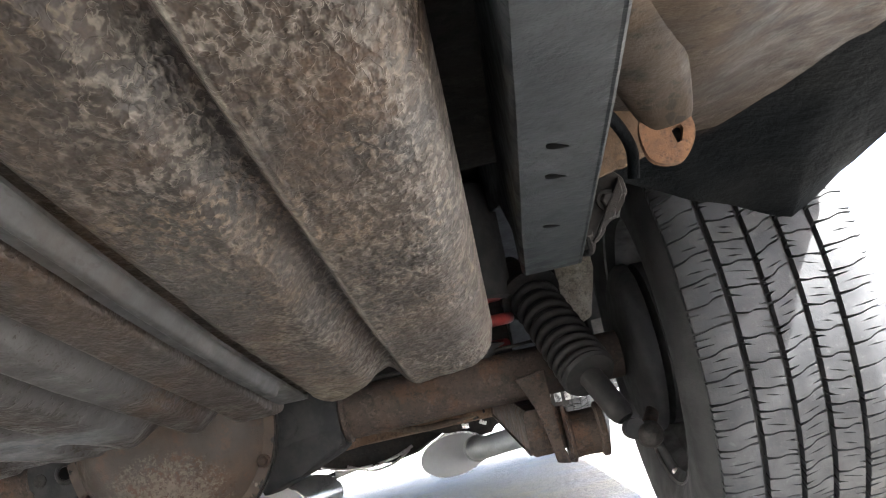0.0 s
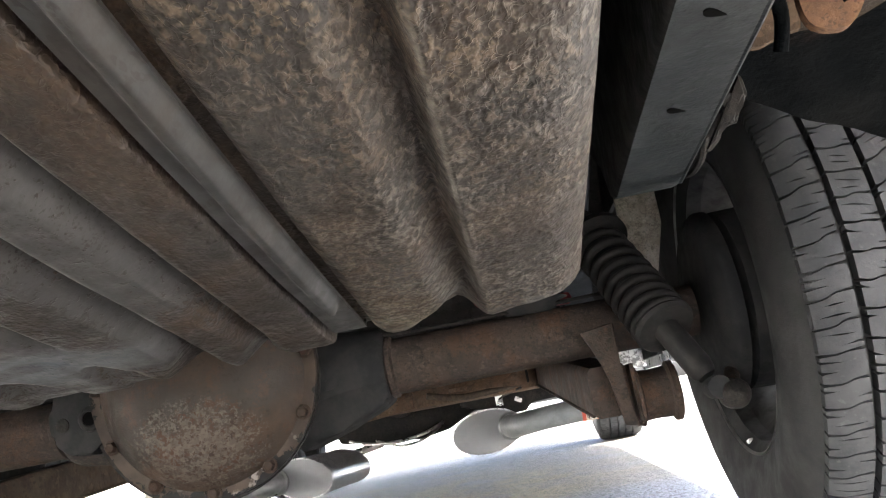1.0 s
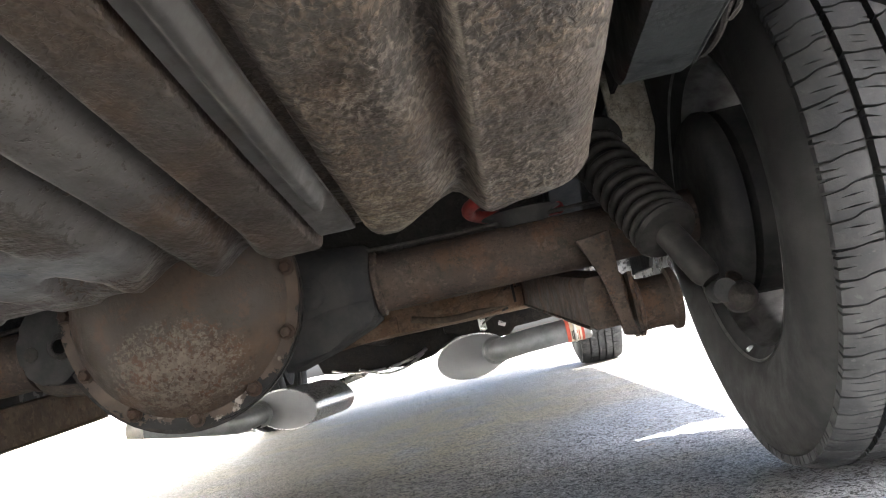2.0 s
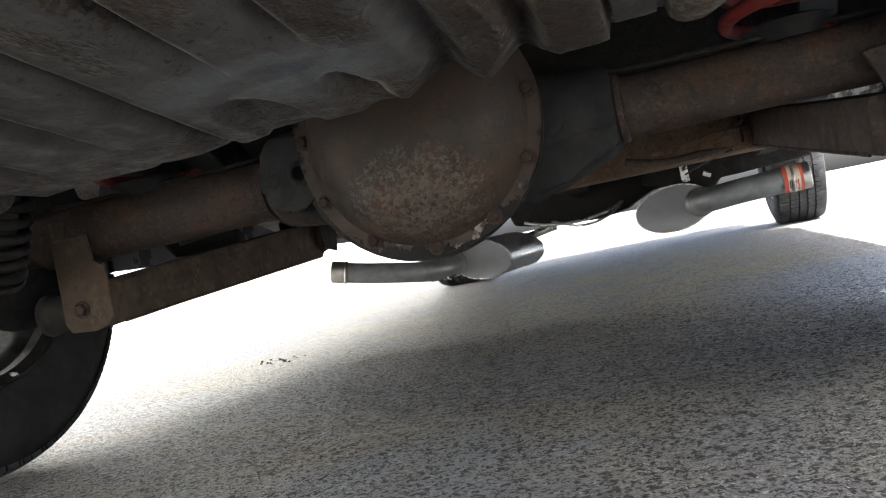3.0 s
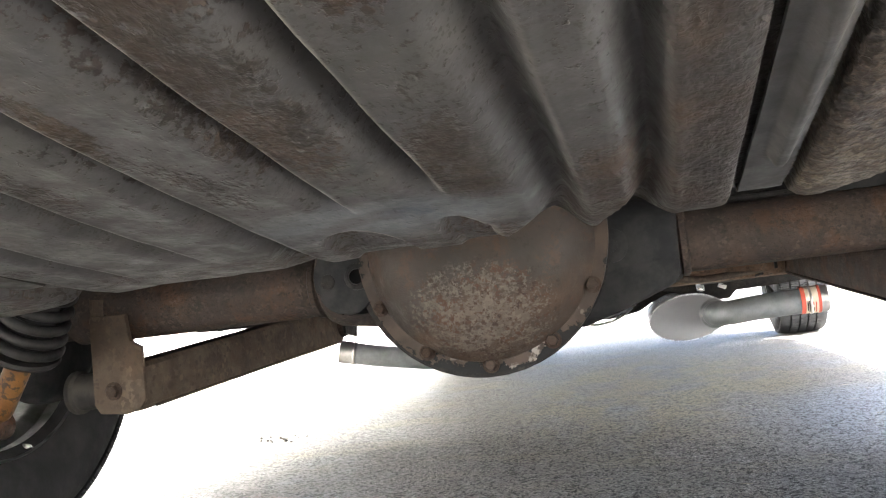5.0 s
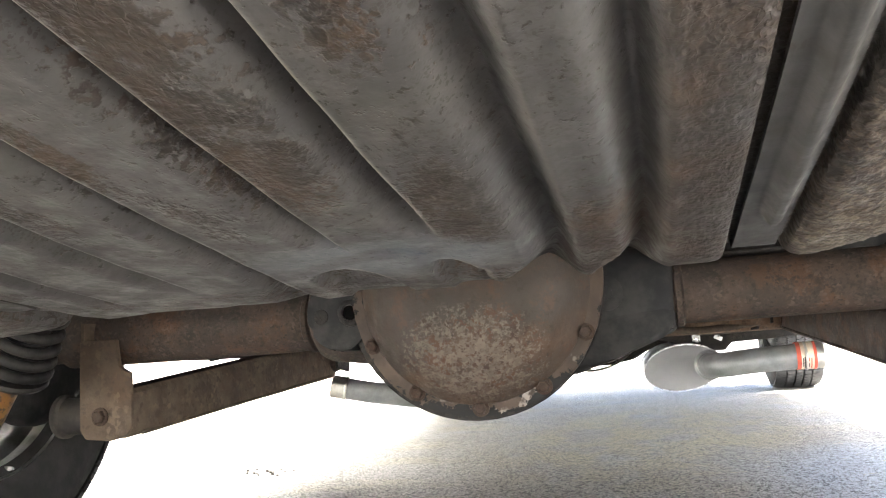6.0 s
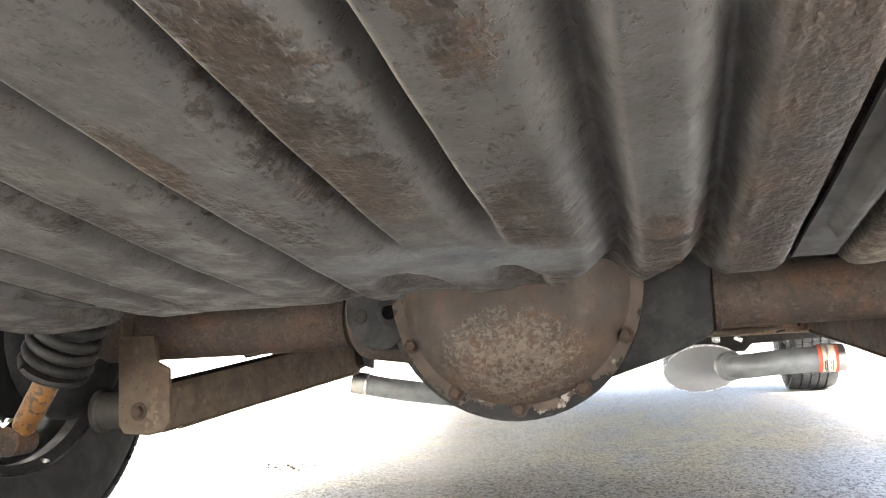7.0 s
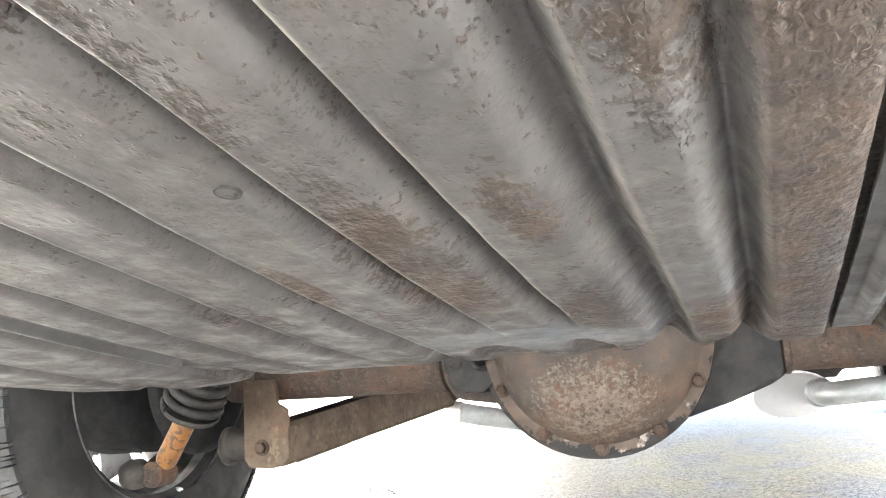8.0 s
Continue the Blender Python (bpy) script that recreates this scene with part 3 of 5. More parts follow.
# grooves: run of the gentle left slope, run of the right slope, right edge, how far forward they go, depth
GROOVES = [(0.026, 0.013, 0.384, -0.30, 0.022), (0.016, 0.014, 0.2130, -0.30, 0.019), (0.021, 0.016, 0.1580, -0.30, 0.020), (0.018, 0.0085, 0.0800, -0.565, 0.022),
           (0.019, 0.0046, 0.0165, -0.555, 0.024), (0.020, 0.0044, -0.0580, -0.40, 0.024), (0.022, 0.0044, -0.1300, -0.50, 0.024), (0.022, 0.0044, -0.2120, -0.46, 0.024),
           (0.030, 0.008, -0.400, -0.30, 0.022)]
CHANNELS = [(0.2515, 0.2870), (-0.3260, -0.2840)]


def tank_plane(y):
    d = -0.43 - y
    return 0.312 + (0.127 * d + 0.094 * d * d if d > 0 else 0.03 * d)


def tank_nose(x, y):
    """The front edge is no straight line: it draws back beside the strap and in each groove, and bulges between them."""
    back = 0.026 * ease((x - 0.195) / 0.012) + 0.014 * ease((x - 0.395) / 0.03) - 0.014 * ease((-0.02 - x) / 0.06) - 0.016 * ease((-0.22 - x) / 0.12)
    for _, _, edge, end, _ in GROOVES:
        back += 0.007 * math.exp(-((x - edge + 0.010) / 0.0085) ** 2)
    back += 0.005 * noise.noise((x * 34, 0.3, 7.0))
    return -back * ease((y + 0.54) / 0.15)


def tank_dent(x, y):
    """Two scoops knocked into the front lip."""
    up = 0.0
    for xc, half, back in ((-0.007, 0.028, -0.497), (0.0705, 0.0165, -0.499)):
        u = (x - xc) / half
        if abs(u) < 1:
            rim = back + 0.045 * (1 - math.sqrt(1 - u * u)) * (1.3 if u > 0 else 0.8)
            up += 0.015 * ease((y - rim) / 0.011) * lerp(1.0, 0.25, ease((y + 0.475) / 0.06)) * min(1.0, (1 - abs(u)) * 5)
    return up


def tank_z(x, y):
    z = tank_plane(y) - 0.009 * ease((-0.24 - x) / 0.18)
    wander = 0.0022 * noise.noise((x * 5, y * 4.2, 9.0))
    for left, right, edge, end, deep in GROOVES:
        e = edge + wander
        wide = 1 + 0.9 * ease((y + 0.475) / 0.08)
        left, right = left * wide, right * wide
        a, b = (x - e + left + right) / left, (e - x) / right
        k = (0.35 * ease(a) + 0.65 * min(max(a, 0.0), 1.0)) * ease(b)
        fade = ease((end - y) / 0.06 + 0.5)
        z += deep * k * fade
        z -= 0.0008 * math.exp(-((x - e - 0.0022) / 0.0024) ** 2) * fade
    for a, b in CHANNELS:
        z += 0.013 * ease((x - a + 0.003) / 0.003) * ease((b + 0.0035 - x) / 0.0035)
        z += 0.006 * (1 - ease((x - b) / 0.012)) * ease((x - b) / 0.002)
        z += 0.003 * (1 - ease((a - x) / 0.009)) * ease((a - x) / 0.001)
    # pressed panels are never quite flat, and sag a little in the middle
    z += 0.0018 * noise.noise((x * 9, y * 5, 1.0)) + 0.0009 * noise.noise((x * 30, y * 22, 4.0))
    scrape = math.exp(-((x - 0.035) / 0.075) ** 2 - ((y + 0.525) / 0.03) ** 2)
    return z + 0.0022 * scrape + 0.0007 * noise.noise((x * 85, y * 60, 2.0)) * ease((x - 0.2) / 0.02)


def build_tank():
    tank = thing("fuel_tank", (0, -0.77, 0.36), "ribbed grey steel fuel tank with brown rust, slung behind the axle", "fuel tank")
    bm = bmesh.new()
    rc = 0.055
    marks = [lerp(TX0, TX1, i / 190) for i in range(191)]
    for left, right, edge, _, _ in GROOVES:
        marks += [edge - right - 0.002 + (right + 0.007) * i / 12 for i in range(13)]
    for a, b in CHANNELS:
        marks += [a - 0.005 + 0.0011 * i for i in range(6)] + [b - 0.001 + 0.0012 * i for i in range(6)]
    marks = sorted(marks)
    deep = [lerp(TY0, -0.54, j / 90) for j in range(90)] + [lerp(-0.54, TY1 - 0.024, j / 46) for j in range(46)] + [TY1 - 0.024 * math.cos(math.pi / 2 * j / 12) for j in range(13)]
    ny = len(deep) - 1
    nx = len(marks) - 1
    hx, hy = (TX1 - TX0) / 2, (TY1 - TY0) / 2
    cx, cy = (TX1 + TX0) / 2, (TY1 + TY0) / 2

    def settle(x, y):
        """The place inside the rounded outline, and its distance from the rim."""
        dx, dy = abs(x - cx) - (hx - rc), abs(y - cy) - (hy - rc)
        if dx > 0 and dy > 0:
            d = math.hypot(dx, dy)
            if d > rc:
                x = cx + math.copysign(hx - rc + dx * rc / d, x - cx)
                y = cy + math.copysign(hy - rc + dy * rc / d, y - cy)
                return x, y, 0.0
            return x, y, rc - d
        return x, y, rc - max(dx, dy)

    rows = []
    for i in range(nx + 1):
        row = []
        for j in range(ny + 1):
            x, y, e = settle(marks[i], deep[j])
            z = tank_z(x, y)
            y += tank_nose(x, y)
            z += tank_dent(x, y)
            rr = lerp(0.024, 0.036, max(ease((x - 0.385) / 0.03), ease((-0.44 - x) / 0.03), ease((-0.6 - y) / 0.1)))
            if e < rr:
                z += rr - math.sqrt(max(rr * rr - (rr - e) ** 2, 0.0))
            row.append(bm.verts.new((x, y, z)))
        rows.append(row)
    for i in range(nx):
        for j in range(ny):
            bm.faces.new((rows[i][j], rows[i][j + 1], rows[i + 1][j + 1], rows[i + 1][j]))
    loop = [rows[i][0] for i in range(nx)] + [rows[nx][j] for j in range(ny)] + [rows[i][ny] for i in range(nx, 0, -1)] + [rows[0][j] for j in range(ny, 0, -1)]
    up = [bm.verts.new((v.co.x, v.co.y, 0.475)) for v in loop]
    n = len(loop)
    for k in range(n):
        bm.faces.new((loop[k], loop[(k + 1) % n], up[(k + 1) % n], up[k]))
    bm.faces.new(up)
    bmesh.ops.remove_doubles(bm, verts=bm.verts, dist=0.0002)
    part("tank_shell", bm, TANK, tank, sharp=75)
    bm = bmesh.new()
    rx, ry = -0.0075, -0.8625
    ring = [(rx + 0.0058 * math.cos(2 * math.pi * i / 28), ry + 0.0058 * math.sin(2 * math.pi * i / 28)) for i in range(28)]
    rings = []
    for rad, dz in ((0.86, 0.001), (0.93, -0.0002), (1.0, -0.0004), (1.07, -0.0002), (1.14, 0.001)):
        rings.append([Vector((rx + (x - rx) * rad, ry + (y - ry) * rad, tank_z(rx, ry) + 0.23 * (ry - y) * rad + dz)) for x, y in ring])
    add_rings(bm, rings, False, False)
    part("pressed_ring", bm, UNDER, tank, "small ring pressed into the tank")
    for (a, b), mid in zip(CHANNELS, (0.2685, -0.3060)):
        bm = bmesh.new()
        half = 0.0138

        def place(u, v, mid=mid):
            y = lerp(TY0 + 0.01, -0.425, v)
            x = mid + lerp(-half, half, u)
            # raised bead that stops in a rounded end, then a flat foot that folds up over the front edge
            end = -0.512 - 0.010 * (abs(u - 0.60) / 0.22) ** 2
            bead = 0.0080 * ease(1.2 - abs(u - 0.62) / 0.28) * ease((end - y) / 0.010)
            lip = 0.022 * ease((y + 0.447) / 0.022) ** 2
            trim = -0.006 * ease((u - 0.75) / 0.25) * ease((y + 0.46) / 0.03)
            wob = 0.0008 * noise.noise((x * 40, y * 14, 2.0))
            return Vector((x, y + trim, tank_plane(y) + 0.0040 - bead + lip + wob))
        add_sheet(bm, place, 22, 130, (0, 0, 0.003))
        strap = part("strap", bm, STRAP, tank, "dull grey steel strap with a raised bead", sharp=60)


# ---------------------------------------------------------------- rear axle
AZ = 0.313


def build_axle():
    axle = thing("rear_axle", (0, 0, AZ), "rusty brown live rear axle with a domed differential", "axle")
    for s in (-1, 1):
        bm = bmesh.new()
        add_lathe(bm, (s * 0.20, 0, AZ), (s, 0, 0), [(-0.09, 0.037), (0.0, 0.037), (0.06, 0.0375 if s > 0 else 0.040), (0.24, 0.0365 if s > 0 else 0.041), (0.40, 0.0365 if s > 0 else 0.041), (0.405, 0.034), (0.44, 0.034)], 40)
        # weld bead and a shallow dent
        add_lathe(bm, (s * 0.232, 0, AZ), (s, 0, 0), [(-0.006, 0.037), (-0.003, 0.0415), (0.003, 0.0415), (0.006, 0.037)], 40)
        part("axle_tube", bm, AXLE, axle)
        bm = bmesh.new()
        add_tube(bm, smooth_path([(s * 0.12, 0.02, AZ + 0.06), (s * 0.25, -0.012, AZ + 0.043), (s * 0.42, -0.01, AZ + 0.042), (s * 0.58, 0.0, AZ + 0.045)]), 0.0028, 8)
        part("brake_line", bm, GRIME, axle)
    bm = bmesh.new()
    add_lathe(bm, (0, -0.088, 0.333), (0, 1, 0), [(0.0, 0.1525), (0.02, 0.150), (0.07, 0.125), (0.13, 0.10), (0.2, 0.068), (0.30, 0.052), (0.36, 0.06), (0.385, 0.06)], 48)
    part("differential_housing", bm, GRIME, axle, "black greasy differential casting")
    # necks either side
    bm = bmesh.new()
    add_lathe(bm, (-0.10, 0, AZ + 0.006), (-1, 0, 0), [(-0.06, 0.10), (0.0, 0.086), (0.035, 0.071), (0.07, 0.066), (0.106, 0.061), (0.116, 0.056), (0.122, 0.046), (0.126, 0.037)], 40)
    part("left_neck", bm, AXLE, axle)
    bm = bmesh.new()
    add_lathe(bm, (0.10, 0.01, AZ + 0.004), (1, 0, 0), [(-0.06, 0.10), (0.0, 0.078), (0.03, 0.062), (0.07, 0.056), (0.12, 0.052), (0.128, 0.046), (0.13, 0.037)], 40)
    part("right_neck", bm, SOOT, axle, "black oily axle neck")
    # black casting ear on the left neck, with a hole
    bm = bmesh.new()
    ear_line = smooth_path([(-0.128, -0.092, 0.362), (-0.121, -0.092, 0.330), (-0.126, -0.092, 0.301), (-0.139, -0.092, 0.279), (-0.162, -0.092, 0.269), (-0.188, -0.092, 0.280), (-0.202, -0.092, 0.303), (-0.200, -0.092, 0.338), (-0.180, -0.092, 0.366)], 4)
    add_slab(bm, ear_line, (0, 0.055, 0), 0.005)
    ear = part("casting_ear", bm, SOOT, axle, "black oily casting ear", sharp=50)
    bm = bmesh.new()
    add_lathe(bm, (-0.148, -0.0920, 0.3145), (0, -1, 0), [(-0.004, 0.017), (0.002, 0.016), (0.0045, 0.0125), (0.0045, 0.0095), (-0.006, 0.0085), (-0.006, 0.0)], 24)
    boss = part("boss", bm, GRIME, ear)
    # dark disc paints the shade down the boss hole
    bm = bmesh.new()
    add_lathe(bm, (-0.148, -0.0945, 0.3145), (0, -1, 0), [(0.0, 0.0088), (0.0006, 0.0088)], 20)
    part("hole", bm, HOLE_SHADE, boss)
    bm = bmesh.new()
    add_lathe(bm, (-0.186, -0.0920, 0.312), (0, -1, 0), [(-0.002, 0.010), (0.001, 0.009), (0.0018, 0.006), (0.001, 0.0)], 20)
    part("plug", bm, GRIME, ear)
    # black casting beneath the right neck
    bm = bmesh.new()
    add_slab(bm, [(0.10, -0.042, 0.342), (0.226, -0.036, 0.338), (0.227, -0.036, 0.274), (0.218, -0.036, 0.264), (0.160, -0.040, 0.241), (0.10, -0.044, 0.222)], (0, 0.09, 0), 0.009)
    web = part("casting_web", bm, SOOT, axle, "black oily casting web")
    bm = bmesh.new()
    add_lathe(bm, (0.150, -0.042, 0.316), (0, -1, 0), [(-0.004, 0.022), (0.004, 0.020), (0.007, 0.014), (0.007, 0.008), (0.0, 0.007), (0.0, 0.0)], 24)
    part("boss", bm, SOOT, web)
    # cover
    bm = bmesh.new()
    cz = 0.333
    add_lathe(bm, (0.004, -0.090, cz), (0, -1, 0), [(0.0, 0.1335), (0.0085, 0.1335), (0.0105, 0.1325), (0.017, 0.1265), (0.026, 0.120), (0.038, 0.110), (0.050, 0.095), (0.059, 0.076), (0.065, 0.052), (0.068, 0.027), (0.069, 0.0)], 72)
    for v in bm.verts:
        v.co.y += 0.0022 * noise.noise(v.co * 18) + 0.0008 * noise.noise(v.co * 60)
    cover = part("differential_cover", bm, COVER, axle, "domed cover with flaking brown paint")
    bm = bmesh.new()
    rim = []
    for k in range(96):
        a = 2 * math.pi * k / 96
        r = 0.1475 + 0.0012 * math.sin(5 * a) + 0.0008 * noise.noise((9 * math.cos(a), 9 * math.sin(a), 3.0))
        rim.append((0.004 + r * math.cos(a), -0.0985, cz + r * math.sin(a)))
    add_slab(bm, rim, (0, 0.009, 0), 0.002)
    part("flange", bm, FLANGE, cover, "cover rim with dark peeling paint")
    for deg in (-26, -58, -90, -122, -154, 174, 142, 110, 70, 38, 6):
        a = radians(deg)
        bm = bmesh.new()
        add_bolt(bm, (0.004 + 0.1375 * math.cos(a), -0.099, cz + 0.1375 * math.sin(a)), (0, -1, 0), 0.0072, 0.009)
        part("bolt", bm, BOLT, cover)
    bm = bmesh.new()
    add_slab(bm, [(-0.055, -0.05, 0.46), (0.055, -0.05, 0.46), (0.075, -0.05, 0.40), (-0.075, -0.05, 0.40)], (0, 0.09, 0), 0.006)
    part("upper_mount", bm, GRIME, axle)
    # arm brackets
    for s in (-1, 1):
        bm = bmesh.new()
        pts = [(0.485, 0.306), (0.542, 0.306), (0.543, 0.189), (0.535, 0.177), (0.496, 0.174), (0.474, 0.180), (0.465, 0.191), (0.465, 0.262), (0.485, 0.268)] if s < 0 else [(0.482, 0.306), (0.526, 0.312), (0.524, 0.255), (0.527, 0.206), (0.533, 0.181), (0.514, 0.185), (0.507, 0.240), (0.503, 0.264), (0.490, 0.290)]
        add_slab(bm, [(s * x, -0.066 if s < 0 else -0.066, z) for x, z in pts], (0, 0.007, 0), 0.0025)
        for x in (0.537 if s < 0 else 0.534,):
            front, high = -0.062, 0.33 if s < 0 else 0.258
            add_slab(bm, [(s * x, front, high), (s * x, front, 0.186), (s * x, -0.01, 0.178), (s * x, 0.015, 0.21), (s * x, 0.03, high)], (s * 0.005, 0, 0))
        bracket = part("arm_bracket", bm, ARM if s < 0 else AXLE, axle, "dusty brown welded bracket")
        for x, z in ((0.511, 0.206),) if s < 0 else ():
            bm = bmesh.new()
            add_bolt(bm, (s * x, -0.0665, z), (0, -1, 0), 0.009, 0.008)
            part("bolt", bm, BOLT, bracket)
        bm = bmesh.new()
        q = 0.74 if s < 0 else 0.94
        add_lathe(bm, (s * (0.541 if s < 0 else 0.538), -0.035, 0.207 if s < 0 else 0.216), (s, 0, 0), [(0, 0.04 * q), (0.004, 0.04 * q), (0.006, 0.034 * q), (0.02, 0.033 * q), (0.040, 0.034 * q), (0.043, 0.040 * q), (0.050, 0.040 * q), (0.052, 0.036 * q)], 28)
        part("damper_bush", bm, AXLE if s > 0 else BUSH, bracket, "round rusty bush")
        # brake backing plate
        bm = bmesh.new()
        add_lathe(bm, (s * 0.645, 0, AZ + 0.003), (s, 0, 0), [(0, 0.05), (0.004, 0.10), (0.012, 0.116), (0.02, 0.122), (0.03, 0.122)], 40)
        part("brake_plate", bm, SOOT, axle)


def build_arm(s):
    near, far = (Vector((-0.500, -0.058, 0.2075)), Vector((-0.478, 0.63, 0.262))) if s < 0 else (Vector((0.507, -0.045, 0.2290)), Vector((0.455, 0.63, 0.295)))
    arm = thing("control_arm", near, "dusty brown pressed-steel control arm running forward from the axle", "control arm", "lower control arms")
    bm = bmesh.new()
    rings = []
    for k in range(13):
        t = k / 12
        c = near.lerp(far, t)
        h = lerp(0.031, 0.039, t) if s < 0 else lerp(0.0320, 0.0340, t)
        w = 0.025
        ring = []
        for dx, dz in ((-1, -0.8), (-0.8, -1), (0.8, -1), (1, -0.8), (1, 0.8), (0.8, 1), (-0.8, 1), (-1, 0.8)):
            ring.append(c + Vector((dx * w, 0, dz * h)))
        rings.append(ring)
    add_rings(bm, rings)
    # the right arm's darker AXLE colour paints in the shade it stands in
    steel = ARM if s < 0 else AXLE
    beam = part("beam", bm, steel, arm)
    bm = bmesh.new()
    for sx in (-1, 1):
        a, b = near + Vector((sx * 0.0250, 0.03, -0.0275 if s < 0 else -0.0285)), far + Vector((sx * 0.0250, -0.03, -0.034 if s < 0 else -0.030))
        add_tube(bm, [a, a.lerp(b, 0.5), b], 0.0022, 8)
    part("rolled_edge", bm, steel, beam)
    bm = bmesh.new()
    add_lathe(bm, far - Vector((0.034, 0, 0)), (1, 0, 0), [(0, 0.012), (0.001, 0.026), (0.008, 0.028), (0.014, 0.031), (0.054, 0.031), (0.06, 0.028), (0.067, 0.026), (0.068, 0.012)], 28)
    bush = part("front_bush", bm, AXLE, arm, "round rusty bush eye")
    bm = bmesh.new()
    add_bolt(bm, far + Vector((-s * 0.036, 0, 0)), (-s, 0, 0), 0.010, 0.010)
    part("bolt", bm, BOLT, bush)
    for sx in (-1, 1):
        bm = bmesh.new()
        x = far.x + sx * 0.040
        add_slab(bm, [(x, far.y - 0.035, far.z - 0.02), (x, far.y + 0.03, far.z - 0.03), (x, far.y + 0.06, far.z + 0.10), (x, far.y - 0.05, far.z + 0.10)], (sx * 0.005, 0, 0))
        part("hanger_bracket", bm, GRIME, arm)


# ---------------------------------------------------------------- shock absorbers
def build_shock(s):
    if s < 0:
        low, seat, top, cap = (-0.655, -0.12, 0.178), (-0.582, -0.14, 0.268), (-0.500, -0.17, 0.405), (-0.690, -0.125, 0.179)
    else:
        low, seat, top, cap = (0.612, -0.155, 0.212), (0.577, -0.122, 0.291), (0.5385, -0.012, 0.4135), (0.628, -0.155, 0.202)
    low, seat, top, cap = Vector(low), Vector(seat), Vector(top), Vector(cap)
    shock = thing("shock_absorber", low, "slanted shock absorber with chipped yellow body and dusty coil spring" if s < 0 else "slanted shock absorber with a dark dusty coil spring", "shock absorber", "rear shock absorbers")
    way = (top - seat).normalized()
    q = 1.0 if s < 0 else 0.86
    bm = bmesh.new()
    d = (seat - low)
    w = d.normalized()
    add_lathe(bm, low, w, [(0.016, 0.011), (0.022, 0.0145), (0.03, 0.0162), (d.length - 0.004, 0.0162), (d.length + 0.03, 0.0162)], 28)
    # right body takes the dark spring colour: its shade put into the paint
    part("body", bm, YELLOW if s < 0 else BOOT, shock, "chipped yellow tube" if s < 0 else "")
    bm = bmesh.new()
    add_lathe(bm, seat, way, [(-0.006, 0.018), (-0.005, 0.040 * q), (0.0, 0.044 * q), (0.004, 0.042 * q), (0.006, 0.02)], 32)
    part("spring_seat", bm, BOOT, shock)
    bm = bmesh.new()
    a, b, ww = frame_axes(way)
    length = (top - seat).length + 0.02
    turns, n = 8.6 if s < 0 else 9.2, 26
    pts, rad = [], []
    total = int(turns * n)
    for k in range(total + 1):
        t = k / total
        ang = 2 * math.pi * turns * t
        r = (0.0385 if s < 0 else 0.0325) - 0.002 * t
        rise = 0.004 + length * (0.72 * t + 0.26 * t * t)
        pts.append(seat + ww * rise + (a * math.cos(ang) + b * math.sin(ang)) * r)
    add_tube(bm, pts, 0.0070 if s < 0 else 0.0058, 12)
    part("coil_spring", bm, BOOT, shock, "dusty dark coil spring")
    bm = bmesh.new()
    add_lathe(bm, seat, way, [(0.0, 0.027), (length, 0.027), (length + 0.01, 0.02)], 24)
    part("dust_tube", bm, SOOT, shock)
    bm = bmesh.new()
    add_lathe(bm, top, way, [(0.012, 0.02), (0.014, 0.046), (0.022, 0.046), (0.03, 0.03), (0.10, 0.014)], 28)
    part("top_mount", bm, GRIME, shock)
    # lower eye and the round bolt cap beside it
    bm = bmesh.new()
    add_lathe(bm, low + Vector((0, 0.018, 0)), (0, -1, 0), [(0, 0.010), (0.0, 0.019 if s < 0 else 0.013), (0.036, 0.019 if s < 0 else 0.013), (0.036, 0.010)], 24)
    # SOOT on the right eye likewise paints in shade; the left one is rusty
    eye = part("lower_eye", bm, AXLE if s < 0 else SOOT, shock, "rusty mounting eye")
    bm = bmesh.new()
    q = 1.0 if s < 0 else 0.76
    add_lathe(bm, cap + Vector((0, 0.03, 0)), (0, -1, 0), [(0, 0.014 * q), (0.02, 0.016 * q), (0.028, 0.0225 * q), (0.042, 0.0225 * q), (0.052, 0.019 * q), (0.058, 0.011 * q), (0.06, 0.0)], 26)
    part("bolt_cap", bm, GRIME if s > 0 else BUSH, eye, "round dusty cap")
    bm = bmesh.new()
    add_tube(bm, [low + Vector((0, 0.01, 0)), cap + Vector((0, 0.015, 0)), (s * 0.675, 0.0, 0.24)], 0.010, 14)
    part("mount_stud", bm, AXLE, shock)


# ---------------------------------------------------------------- red coil springs on the axle
def build_spring(s):
    x = 0.430 if s > 0 else -0.42
    spring = thing("coil_spring", (x, 0.0, AZ + 0.036), "red painted coil spring standing on the axle tube", "coil spring", "rear springs")
    bm = bmesh.new()
    pts = []
    for k in range(6 * 28 + 1):
        t = k / (6 * 28)
        a = 2 * math.pi * 6 * t + 0.6
        r = 0.066
        pts.append(Vector((x + r * math.cos(a), 0.005 + r * math.sin(a), AZ + 0.052 + 0.226 * t)))
    add_tube(bm, pts, 0.0085, 12)
    part("coil", bm, RED, spring)
    bm = bmesh.new()
    add_lathe(bm, (x, 0.005, AZ + 0.034), (0, 0, 1), [(0, 0.03), (0.014, 0.042), (0.017, 0.052), (0.021, 0.04)], 30)
    part("spring_perch", bm, SOOT, spring)


